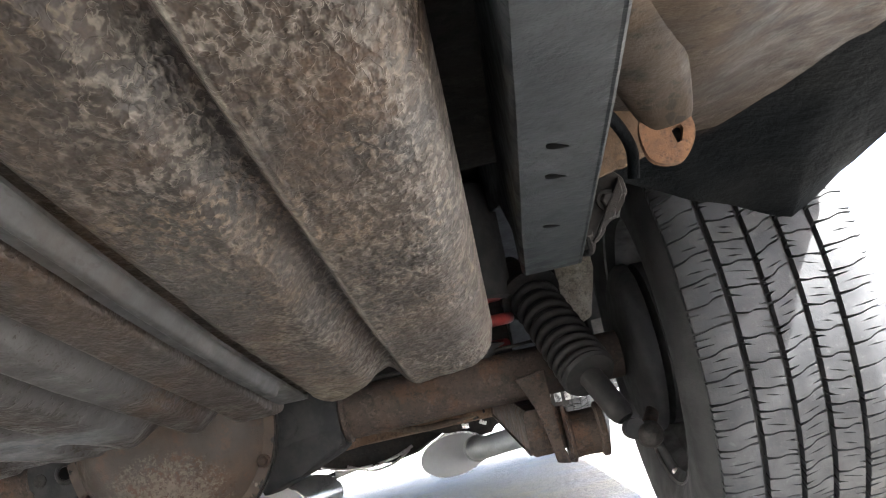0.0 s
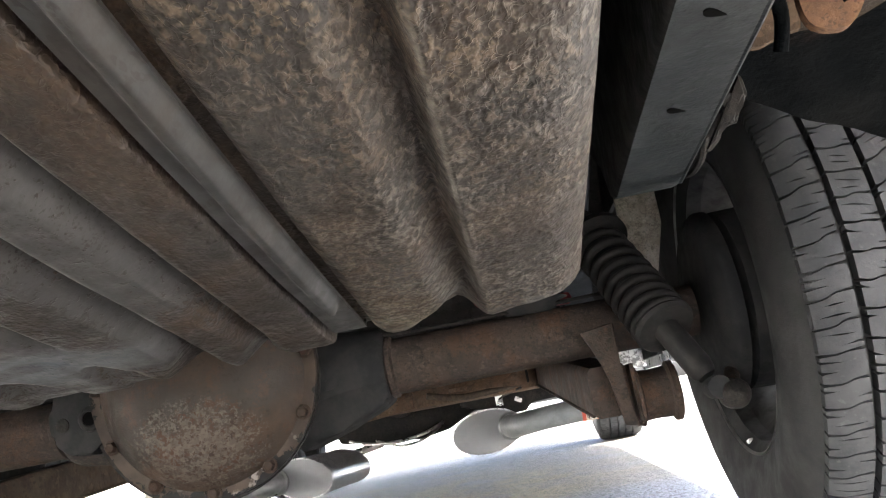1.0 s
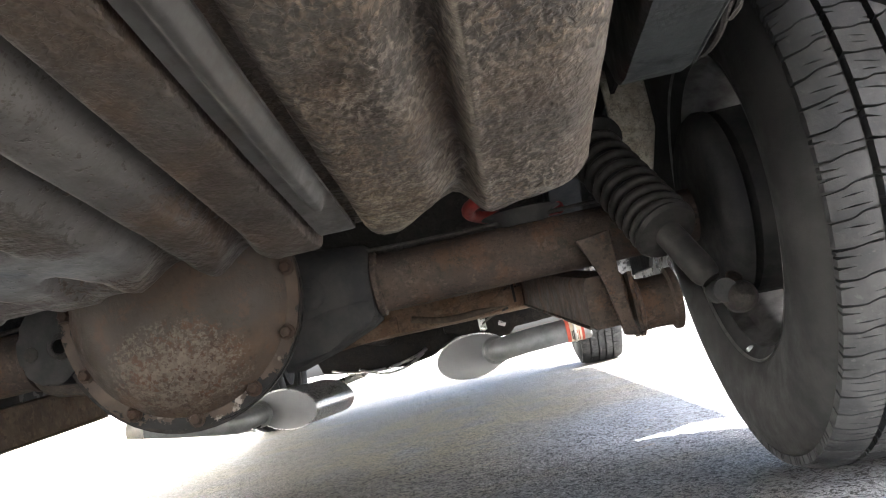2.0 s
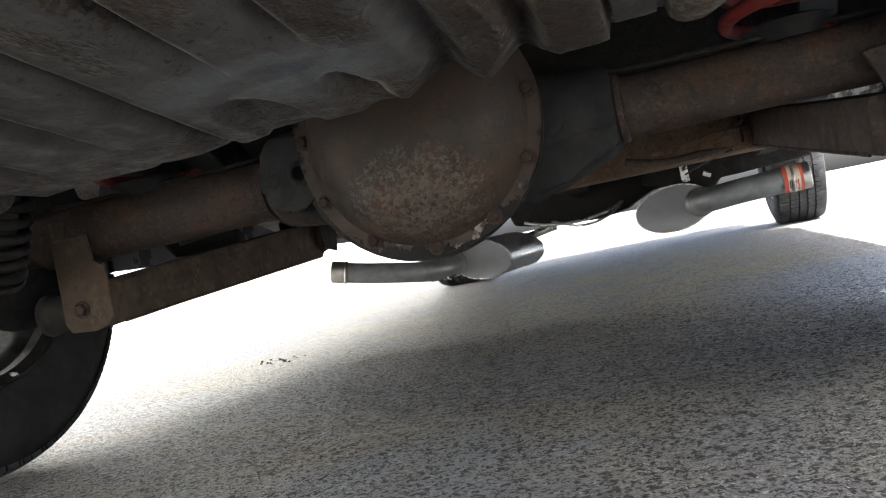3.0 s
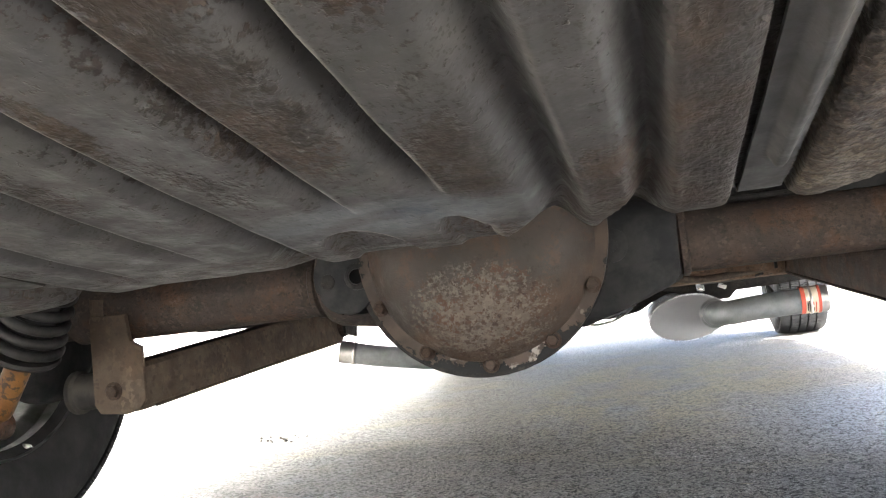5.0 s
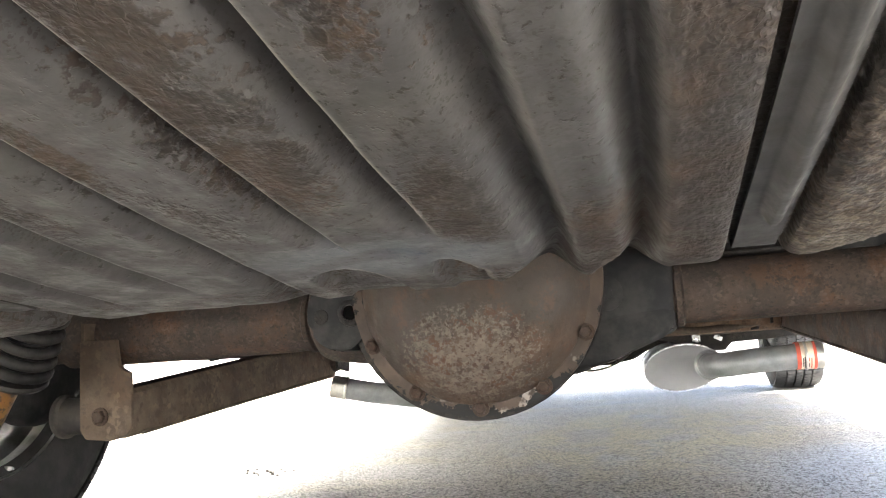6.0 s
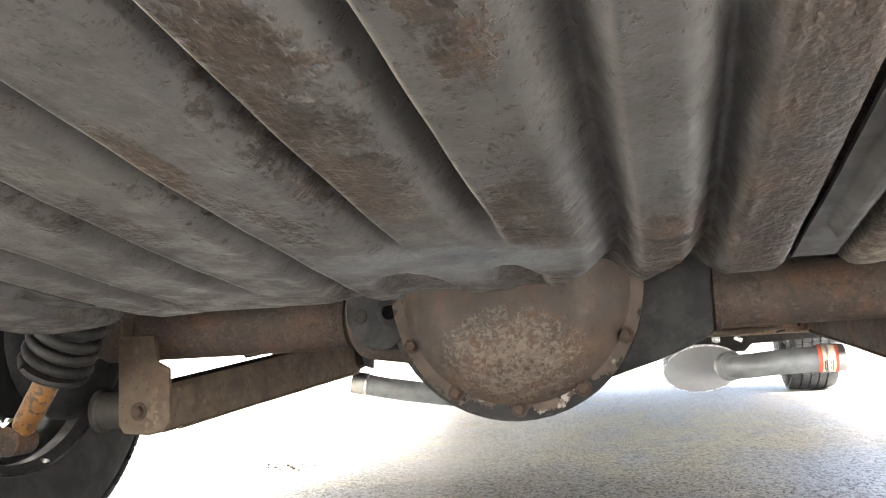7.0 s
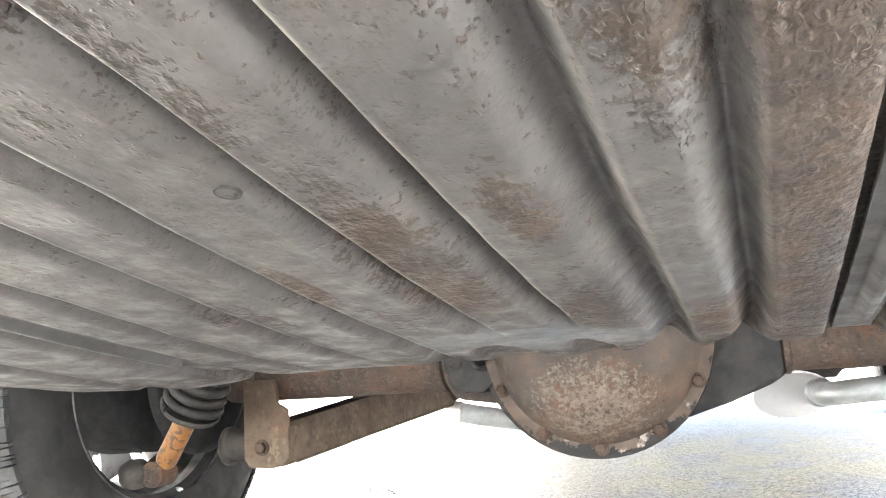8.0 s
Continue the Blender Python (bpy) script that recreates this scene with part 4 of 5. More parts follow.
# ---------------------------------------------------------------- wheels
def build_wheel(name, at, s, label, steel, radius=0.335):
    """s: +1 if the outer face looks to +x."""
    wheel = new(name)
    wheel.parent = CAR
    wheel.location = Vector(at) - CAR.location
    tagged(wheel, label)
    c = Vector(at)
    bm = bmesh.new()
    prof = [(-0.088, 0.185), (-0.096, 0.192), (-0.108, 0.215), (-0.115, 0.25), (-0.113, 0.283), (-0.105, 0.308), (-0.097, radius - 0.019), (-0.085, radius - 0.0135),
            (-0.04, radius - 0.013), (0.0, radius - 0.013), (0.04, radius - 0.013), (0.085, radius - 0.0135), (0.097, radius - 0.019), (0.105, 0.308), (0.113, 0.283), (0.115, 0.25), (0.108, 0.215), (0.096, 0.192), (0.088, 0.185)]
    add_lathe(bm, c, (1, 0, 0), prof, 96, False, False)
    carcass = bm
    # tread: five ribs cut across by thin wavy slits
    verts, faces = [], []
    rows = [(-0.1000, -0.0605), (-0.0535, -0.0205), (-0.0140, 0.0145), (0.0210, 0.0500), (0.0565, 0.1040)]
    count = 78
    rng = random.Random(11)
    for ri, (x0, x1) in enumerate(rows):
        slant = (0.10, -0.24, 0.28, -0.24, 0.10)[ri]
        total = 3 * count
        wave = [(rng.uniform(-0.05, 0.05), rng.uniform(0.04, 0.10), rng.uniform(0.35, 0.65), rng.choice((0, 0.5, 1)), rng.uniform(0.22, 0.46)) for _ in range(total)]

        def cut(k, u):
            """Angle and half width of the k-th cut across the rib: every third goes through, with a step in it; the rest are notches and sipes."""
            k = k % total
            off, amp, mid, side, reach = wave[k]
            step = math.tanh((u - mid) * 9)
            if k % 3 == 0:
                w = 0.0008 + 0.0009 * abs(2 * u - 1) ** 1.5
                bend = amp * step
            else:
                w = 0.0015 * max(0.0, 1 - abs(u - side) / reach) * (0.6 if side == 0.5 else 1.0)
                bend = 0.04 * math.sin(3 * u + 20 * mid)
            a = (k / 3 + 0.34 * ri + off + slant * (u - 0.5) + bend) / count
            return 2 * math.pi * a, w / radius
        for k in range(total):
            tip = []
            cuts = 8
            for i in range(cuts + 1):
                u = i / cuts
                x = lerp(x0, x1, u)
                edge = 0.0 if abs(x) < 0.066 else ((abs(x) - 0.066) / 0.042) ** 2 * 0.013
                (lo, wl), (hi, wh) = cut(k, u), cut(k + 1, u)
                if k == total - 1:
                    hi += 2 * math.pi
                for a in (lo + wl, hi - wh):
                    tip.append((x, a, radius - edge - 0.0015 * (x / 0.1) ** 2))
            b0 = len(verts)
            for x, a, r in tip:
                verts.append((x, math.sin(a) * r, math.cos(a) * r))
            for x, a, r in tip:
                verts.append((x, math.sin(a) * (radius - 0.020), math.cos(a) * (radius - 0.020)))
            n = len(tip)
            for i in range(cuts):
                q = b0 + 2 * i
                faces.append((q, q + 1, q + 3, q + 2))
                faces.append((q, q + 2, q + 2 + n, q + n))
                faces.append((q + 1, q + 1 + n, q + 3 + n, q + 3))
            faces.append((b0, b0 + n, b0 + n + 1, b0 + 1))
            e = b0 + 2 * cuts
            faces.append((e, e + 1, e + 1 + n, e + n))
    part("tyre", carcass, SIDEWALL, wheel, "worn black tyre carcass")
    me = bpy.data.meshes.new("tread")
    me.from_pydata([(v[0] + c.x, v[1] + c.y, v[2] + c.z) for v in verts], [], faces)
    bm = bmesh.new()
    bm.from_mesh(me)
    bpy.data.meshes.remove(me)
    part("tread", bm, RUBBER, wheel, "five worn ribs of small tread blocks", kind="stuff")
    # steel rim: inner lip, stepped barrel, disc with slots
    bm = bmesh.new()
    barrel = [(-0.100, 0.203), (-0.103, 0.206), (-0.097, 0.209), (-0.090, 0.197), (-0.078, 0.193), (-0.066, 0.192), (-0.054, 0.180), (-0.042, 0.178), (-0.02, 0.175), (0.03, 0.176), (0.05, 0.186), (0.088, 0.19), (0.1, 0.2)]
    back = [(d, r - 0.006) for d, r in reversed(barrel)]
    add_lathe(bm, c, (s, 0, 0), barrel + back, 72, True)
    part("rim", bm, steel, wheel, "worn steel rim with dirt inside")
    bm = bmesh.new()
    spokes, seg = 10, 80
    inner, outer = [], []
    for k in range(seg):
        a = 2 * math.pi * k / seg
        inner.append((a, 0.125))
    for k in range(spokes):
        a0, a1 = 2 * math.pi * (k + 0.10) / spokes, 2 * math.pi * (k + 0.90) / spokes
        pts = [c + Vector((s * 0.040, r * math.sin(a), r * math.cos(a))) for a, r in ((a0, 0.115), (a1, 0.115), (a1, 0.174), (a0, 0.174))]
        sp = bmesh.new()
        add_slab(sp, pts, (s * 0.008, 0, 0))
        part("spoke", sp, steel, wheel)
    add_lathe(bm, c, (s, 0, 0), [(0.044, 0.0), (0.044, 0.03), (0.030, 0.06), (0.036, 0.10), (0.044, 0.122), (0.050, 0.122), (0.042, 0.10), (0.036, 0.06), (0.05, 0.03), (0.05, 0.0)], 60)
    part("disc", bm, steel, wheel)
    bm = bmesh.new()
    add_lathe(bm, c, (s, 0, 0), [(-0.095, 0.10), (-0.09, 0.118), (0.0, 0.12), (0.026, 0.115), (0.03, 0.06)], 48)
    part("brake_drum", bm, SOOT, wheel, "dark brake drum")
    bm = bmesh.new()
    add_box(bm, c + Vector((-s * 0.093, 0.05, -0.188)), (0.010, 0.022, 0.008), Matrix.Rotation(-0.25, 4, "X"), 0.003)
    part("balance_weight", bm, ALLOY, wheel, "bright clip-on balance weight")
    return wheel


# ---------------------------------------------------------------- exhaust
def add_ellipse_can(bm, profile, c, a, b, way, seg=48, tilt=0.0):
    s, u, w = frame_axes(way)
    ct, st = math.cos(tilt), math.sin(tilt)
    s, u = s * ct + u * st, u * ct - s * st
    rings = []
    for d, k in profile:
        rings.append([c + w * d + s * math.cos(2 * math.pi * j / seg) * max(a - k, 0.0005) + u * math.sin(2 * math.pi * j / seg) * max(b - k, 0.0005) for j in range(seg)])
    add_rings(bm, rings)


def build_muffler(side):
    if side > 0:
        c, a, b, way, tilt = Vector((0.272, 1.40, 0.174)), 0.106, 0.064, (-0.03, 1, 0.02), 0.10
        hole = Vector((0.345, 1.40, 0.178))
        path = [hole, (0.346, 1.335, 0.178), (0.358, 1.285, 0.179), (0.392, 1.256, 0.182), (0.45, 1.25, 0.187), (0.608, 1.25, 0.1935)]
        r = 0.032
    else:
        c, a, b, way, tilt = Vector((-0.305, 1.42, 0.137)), 0.098, 0.060, (0.09, 1, 0.0), -0.18
        hole = Vector((-0.385, 1.42, 0.140))
        path = [hole, (-0.388, 1.37, 0.137), (-0.405, 1.325, 0.133), (-0.45, 1.29, 0.136), (-0.52, 1.26, 0.149), (-0.60, 1.235, 0.164), (-0.692, 1.21, 0.186)]
        r = 0.030
    way = Vector(way).normalized()
    muf = thing("muffler", c, "oval silver muffler with grey end plate and bent tail pipe", "muffler", "exhaust mufflers")
    bm = bmesh.new()
    add_ellipse_can(bm, [(0.0, 0.004), (-0.004, 0.002), (-0.004, 0.0), (0.006, -0.0015), (0.012, 0.0005), (0.40, 0.0005), (0.41, -0.001), (0.42, 0.004), (0.422, 0.02)], c, a, b, way, 56, tilt)
    part("can", bm, CHROME, muf, "bright rolled steel can")
    bm = bmesh.new()
    add_ellipse_can(bm, [(0.004, 0.003), (-0.0045, 0.003), (-0.0055, 0.006), (-0.0075, 0.05), (-0.008, 0.2)], c, a, b, way, 56, tilt)
    part("end_plate", bm, CAN, muf, "plain matt grey end plate")
    bm = bmesh.new()
    pts = smooth_path(path, 9)
    add_tube(bm, pts, r, 30, 0.002)
    pipe = part("tail_pipe", bm, PIPE, muf, "bent grey steel pipe")
    bm = bmesh.new()
    add_lathe(bm, hole - way * 0.001, -way, [(0.0, r + 0.010), (0.006, r + 0.009), (0.010, r + 0.003), (0.03, r + 0.002), (0.032, r - 0.001)], 32)
    part("collar", bm, PIPE, pipe)
    e0, e1 = Vector(pts[-6]), Vector(pts[-1])
    w = (e1 - e0).normalized()
    bm = bmesh.new()
    add_lathe(bm, e1 - w * 0.045, w, [(0.0, r), (0.001, r + 0.004), (0.006, r + 0.004), (0.008, r + 0.002), (0.046, r + 0.002), (0.048, r - 0.003), (0.0, r - 0.004)], 32, True)
    part("pipe_tip", bm, TIP, pipe, "pale bare steel pipe tip")
    if side > 0:
        bm = bmesh.new()
        add_lathe(bm, (0.547, 1.25, 0.1925), (1, 0, 0), [(0, r + 0.0026), (0.040, r + 0.0026)], 40, False, False)
        sticker = part("sticker", bm, PAPER, pipe, "cream and red paper sticker")
        for x0, x1, m in ((0.544, 0.554, LABELRED), (0.584, 0.591, LABELRED)):
            bm = bmesh.new()
            add_lathe(bm, (x0, 1.25, 0.1925), (1, 0, 0), [(0, r + 0.0032), (x1 - x0, r + 0.0032)], 40, False, False)
            part("band", bm, m, sticker)
        for k, (x, a0, a1, m) in enumerate([(0.557, 3.3, 4.0, INK_AND_HOLE), (0.561, 3.2, 4.2, INK_AND_HOLE), (0.565, 3.5, 4.1, INK_AND_HOLE), (0.570, 3.3, 3.55, LABELRED), (0.570, 3.7, 4.1, INK_AND_HOLE), (0.576, 3.3, 4.2, LABELRED)]):
            bm = bmesh.new()
            arc = [(x + dx, 1.25 + (r + 0.0036) * math.cos(t), 0.1925 + (r + 0.0036) * math.sin(t)) for dx, order in ((0, 1), (0.0025, -1)) for t in [lerp(a0, a1, i / 6) for i in range(7)][::order]]
            n = len(arc)
            vs = [bm.verts.new(p) for p in arc]
            for i in range(6):
                bm.faces.new((vs[i], vs[i + 1], vs[n - 2 - i], vs[n - 1 - i]))
            part("print_bar", bm, m, sticker)
    else:
        # saddle clamp beneath the pipe
        bm = bmesh.new()
        add_slab(bm, [(-0.46, 1.31, 0.128), (-0.385, 1.36, 0.118), (-0.385, 1.36, 0.104), (-0.44, 1.32, 0.100)], (0.01, 0.02, 0), 0.002)
        clamp = part("clamp", bm, GRIME, pipe, "black pipe clamp")
        for dx in (0.0, 0.014):
            bm = bmesh.new()
            add_tube(bm, smooth_path([(-0.405 + dx, 1.335, 0.118), (-0.402 + dx, 1.325, 0.104), (-0.398 + dx, 1.34, 0.098)], 5), 0.003, 8)
            part("clamp_bolt", bm, ALLOY, clamp)


def build_hanger():
    h = thing("exhaust_hanger", (0.321, 1.52, 0.245), "small bright steel bracket hanging above the muffler", "bracket")
    bm = bmesh.new()
    add_slab(bm, [(0.309, 1.484, 0.30), (0.331, 1.484, 0.30), (0.331, 1.484, 0.243), (0.309, 1.484, 0.243)], (0, 0.004, 0), 0.001)
    part("plate", bm, ALLOY, h)
    # solid dark head painted as the shade of a hole in the plate
    bm = bmesh.new()
    add_bolt(bm, (0.320, 1.483, 0.282), (0, -1, 0), 0.005, 0.002, False)
    part("hole", bm, INK_AND_HOLE, h)
    bm = bmesh.new()
    add_bolt(bm, (0.322, 1.483, 0.250), (0, -1, 0), 0.007, 0.008)
    part("bolt", bm, ALLOY, h)
    bm = bmesh.new()
    add_slab(bm, [(0.372, 1.45, 0.262), (0.392, 1.45, 0.252), (0.386, 1.45, 0.240), (0.366, 1.45, 0.25)], (0, 0.01, 0), 0.001)
    part("clip", bm, ALLOY, h)


# ---------------------------------------------------------------- frame, floor and body
def build_frame():
    fr = CAR
    for s in (-1, 1):
        # rear rail: straight over the tank's side, kicks up over the axle
        line = [(0.498, -1.66, 0.425), (0.512, -1.10, 0.405), (0.5215, -0.85, 0.397), (0.530, -0.60, 0.392), (0.537, -0.42, 0.390), (0.541, -0.375, 0.398), (0.546, -0.32, 0.440), (0.54, -0.2, 0.52), (0.53, 0.0, 0.56), (0.53, 0.25, 0.50), (0.53, 0.5, 0.33), (0.54, 0.75, 0.275), (0.54, 3.2, 0.275)]
        bm = bmesh.new()
        rings = []
        for k, (x, y, z) in enumerate(line):
            w = lerp(0.022, 0.029, ease((y + 1.2) / 0.8))
            ring = []
            for dx, dz in ((-1, 0.004), (-0.9, 0.0), (0.9, 0.0), (1, 0.004), (1.0, 0.1), (0.9, 0.106), (-0.9, 0.106), (-1, 0.1)):
                ring.append(Vector((s * (x + dx * w), y, z + dz)))
            rings.append(ring)
        add_rings(bm, rings)
        bmesh.ops.subdivide_edges(bm, edges=[e for e in bm.edges if e.calc_length() > 0.15], cuts=3)
        rail = part("frame_rail", bm, FRAME, fr, "blue-black painted box rail")
        # drain slots are dark slabs on the rail, their inner shade painted
        for y in (-0.804, -0.748, -0.618):
            bm = bmesh.new()
            z = 0.397 - 0.02 * (y + 0.85) - 0.0006
            x = 0.521 + (y + 0.82) * 0.03
            pts = [(s * (x + 0.0066 * math.cos(a)), y + 0.0027 * math.sin(a) * (1.3 - math.cos(a)) + 0.0042 * math.cos(a), z) for a in [2 * math.pi * i / 14 for i in range(14)]]
            add_slab(bm, pts, (0, 0, 0.004))
            part("drain_slot", bm, HOLE_SHADE, rail)
        bm = bmesh.new()
        add_tube(bm, [(s * 0.533, -1.1, 0.4065), (s * 0.5455, -0.85, 0.3985), (s * 0.5565, -0.6, 0.3935), (s * 0.5655, -0.42, 0.392)], 0.0022, 8)
        part("rail_seam", bm, FRAME, rail)
        # bump stop bracket beside the kick-up
        bm = bmesh.new()
        ragged = [(0.560, 0.398), (0.574, 0.391), (0.585, 0.400), (0.588, 0.412), (0.600, 0.409), (0.604, 0.424), (0.613, 0.430), (0.612, 0.446), (0.600, 0.458), (0.575, 0.466), (0.560, 0.46)]
        add_slab(bm, [(s * x, -0.50, z) for x, z in ragged], (s * 0.004, 0.075, 0.02), 0.003)
        add_slab(bm, [(s * (x - 0.006), -0.515 + 0.1 * (x - 0.56), z - 0.002) for x, z in ragged[1:8]], (s * 0.002, 0.010, 0.004), 0.002)
        add_tube(bm, smooth_path([(s * 0.565, -0.53, 0.398), (s * 0.574, -0.47, 0.396), (s * 0.578, -0.41, 0.400), (s * 0.570, -0.375, 0.408)], 6), 0.0035, 8)
        stop = part("bump_stop_bracket", bm, GRIME, fr, "black ragged bump stop bracket")
        bm = bmesh.new()
        add_bolt(bm, (s * 0.592, -0.503, 0.428), (0.2 * s, -1, -0.3), 0.007, 0.007)
        part("bolt", bm, GRIME, stop)
        bm = bmesh.new()
        add_lathe(bm, (s * 0.4225, 0.005, 0.425), (0, 0, 1), [(0.0, 0.080), (0.004, 0.088), (0.17, 0.092), (0.19, 0.06), (0.185, 0.05), (0.166, 0.082), (0.004, 0.080)], 36, True)
        part("spring_pocket", bm, SOOT, fr, "black pressed spring pocket")
    # cross members
    bm = bmesh.new()
    add_box(bm, (0.0, 0.74, 0.308), (1.02, 0.13, 0.092), None, 0.010)
    part("cross_member", bm, RUSTPLATE, fr, "tan rusty cross member")
    bm = bmesh.new()
    add_slab(bm, [(-0.26, 1.62, 0.33), (-0.22, 1.62, 0.215), (-0.12, 1.62, 0.195), (0.05, 1.62, 0.185), (0.14, 1.62, 0.20), (0.22, 1.62, 0.25), (0.40, 1.62, 0.262), (0.52, 1.62, 0.27), (0.52, 1.62, 0.35), (-0.26, 1.62, 0.35)], (0, 0.12, 0), 0.008)
    part("cross_member", bm, GRIME, fr, "black transmission cross member")
    bm = bmesh.new()
    add_slab(bm, [(0.20, 1.49, 0.345), (0.66, 1.49, 0.345), (0.66, 1.49, 0.246), (0.49, 1.49, 0.237), (0.415, 1.49, 0.240), (0.40, 1.49, 0.214), (0.33, 1.49, 0.212), (0.30, 1.49, 0.232), (0.20, 1.49, 0.258)], (0, 0.05, 0), 0.005)
    part("outrigger", bm, GRIME, fr, "black frame outrigger above the tail pipe")
    bm = bmesh.new()
    add_lathe(bm, (0, 0.30, 0.325), (0, 1, -0.02), [(0, 0.02), (0.01, 0.045), (0.03, 0.045), (0.05, 0.03), (0.09, 0.036), (1.7, 0.036)], 28)
    part("drive_shaft", bm, GRIME, fr)
    bm = bmesh.new()
    add_slab(bm, [(-0.01, 0.665, 0.250), (0.08, 0.665, 0.258), (0.165, 0.665, 0.266), (0.165, 0.665, 0.30), (0.10, 0.665, 0.285)], (0.0, 0.008, 0.0), 0.001)
    part("heat_plate", bm, RUSTPLATE, fr, "tan rusty plate")
    bm = bmesh.new()
    add_slab(bm, [(0.25, 0.600, 0.292), (0.30, 0.600, 0.290), (0.364, 0.600, 0.304), (0.400, 0.600, 0.302), (0.430, 0.600, 0.304), (0.428, 0.600, 0.268), (0.409, 0.600, 0.262), (0.398, 0.600, 0.272), (0.352, 0.600, 0.276), (0.300, 0.600, 0.280), (0.25, 0.600, 0.283)], (0, 0.004, 0), 0.001)
    part("ragged_lip", bm, RUSTPLATE, fr, "ragged tan plate edge on the cross member")
    bm = bmesh.new()
    add_tube(bm, [(0.412, 0.512, 0.309), (0.406, 0.55, 0.307), (0.371, 0.765, 0.296), (0.336, 0.983, 0.284)], 0.0022, 8)
    part("brake_rod", bm, BOLT, fr, "thin rusty rod")
    # torque plate, with its sunlight painted in as a pale colour
    bm = bmesh.new()
    for x0, x1 in ((0.566, 0.581), (0.588, 0.650)):
        add_slab(bm, [(x0, 0.580, 0.262), (x1, 0.580, 0.262), (x1, 0.535, 0.372), (x0, 0.535, 0.372)], (0, 0.006, 0.002), 0.002)
    part("torque_plate", bm, SUNLIT_PLATE, fr, "rough plate ahead of the wheel, painted pale as sunlit")



def build_cables():
    def cable(points, r, mat, label, name="cable"):
        t = thing(name, points[0], label, "cable", "underbody cables")
        bm = bmesh.new()
        add_tube(bm, smooth_path(points, 8), r, 10)
        part("strand", bm, mat, t)
    cable([(-0.175, 1.56, 0.218), (-0.10, 1.52, 0.198), (0.0, 1.50, 0.192), (0.08, 1.52, 0.205), (0.13, 1.56, 0.225)], 0.005, ALLOY, "bright steel cable sagging below the cross member")
    cable([(-0.09, 1.56, 0.205), (0.0, 1.49, 0.178), (0.07, 1.50, 0.186), (0.12, 1.55, 0.215)], 0.004, ALLOY, "bright steel cable sagging below the cross member")
    cable([(-0.30, 1.86, 0.16), (-0.22, 1.92, 0.175), (-0.13, 1.9, 0.19)], 0.014, ALLOY, "bright exhaust pipe ahead of the muffler", "exhaust_pipe")
    cable([(0.395, 0.66, 0.268), (0.36, 0.80, 0.262), (0.322, 1.45, 0.262)], 0.0025, BUSH, "thin dark parking brake cable")
    cable([(-0.40, 0.02, 0.272), (-0.33, 0.1, 0.285), (-0.2, 0.4, 0.30), (-0.12, 0.66, 0.30)], 0.004, GRIME, "black brake hose with a bright fitting", "brake_hose")
    cable([(0.20, 0.62, 0.285), (0.28, 0.64, 0.270), (0.40, 0.66, 0.278)], 0.007, ARM, "rusty pipe along the cross member", "fuel_pipe")


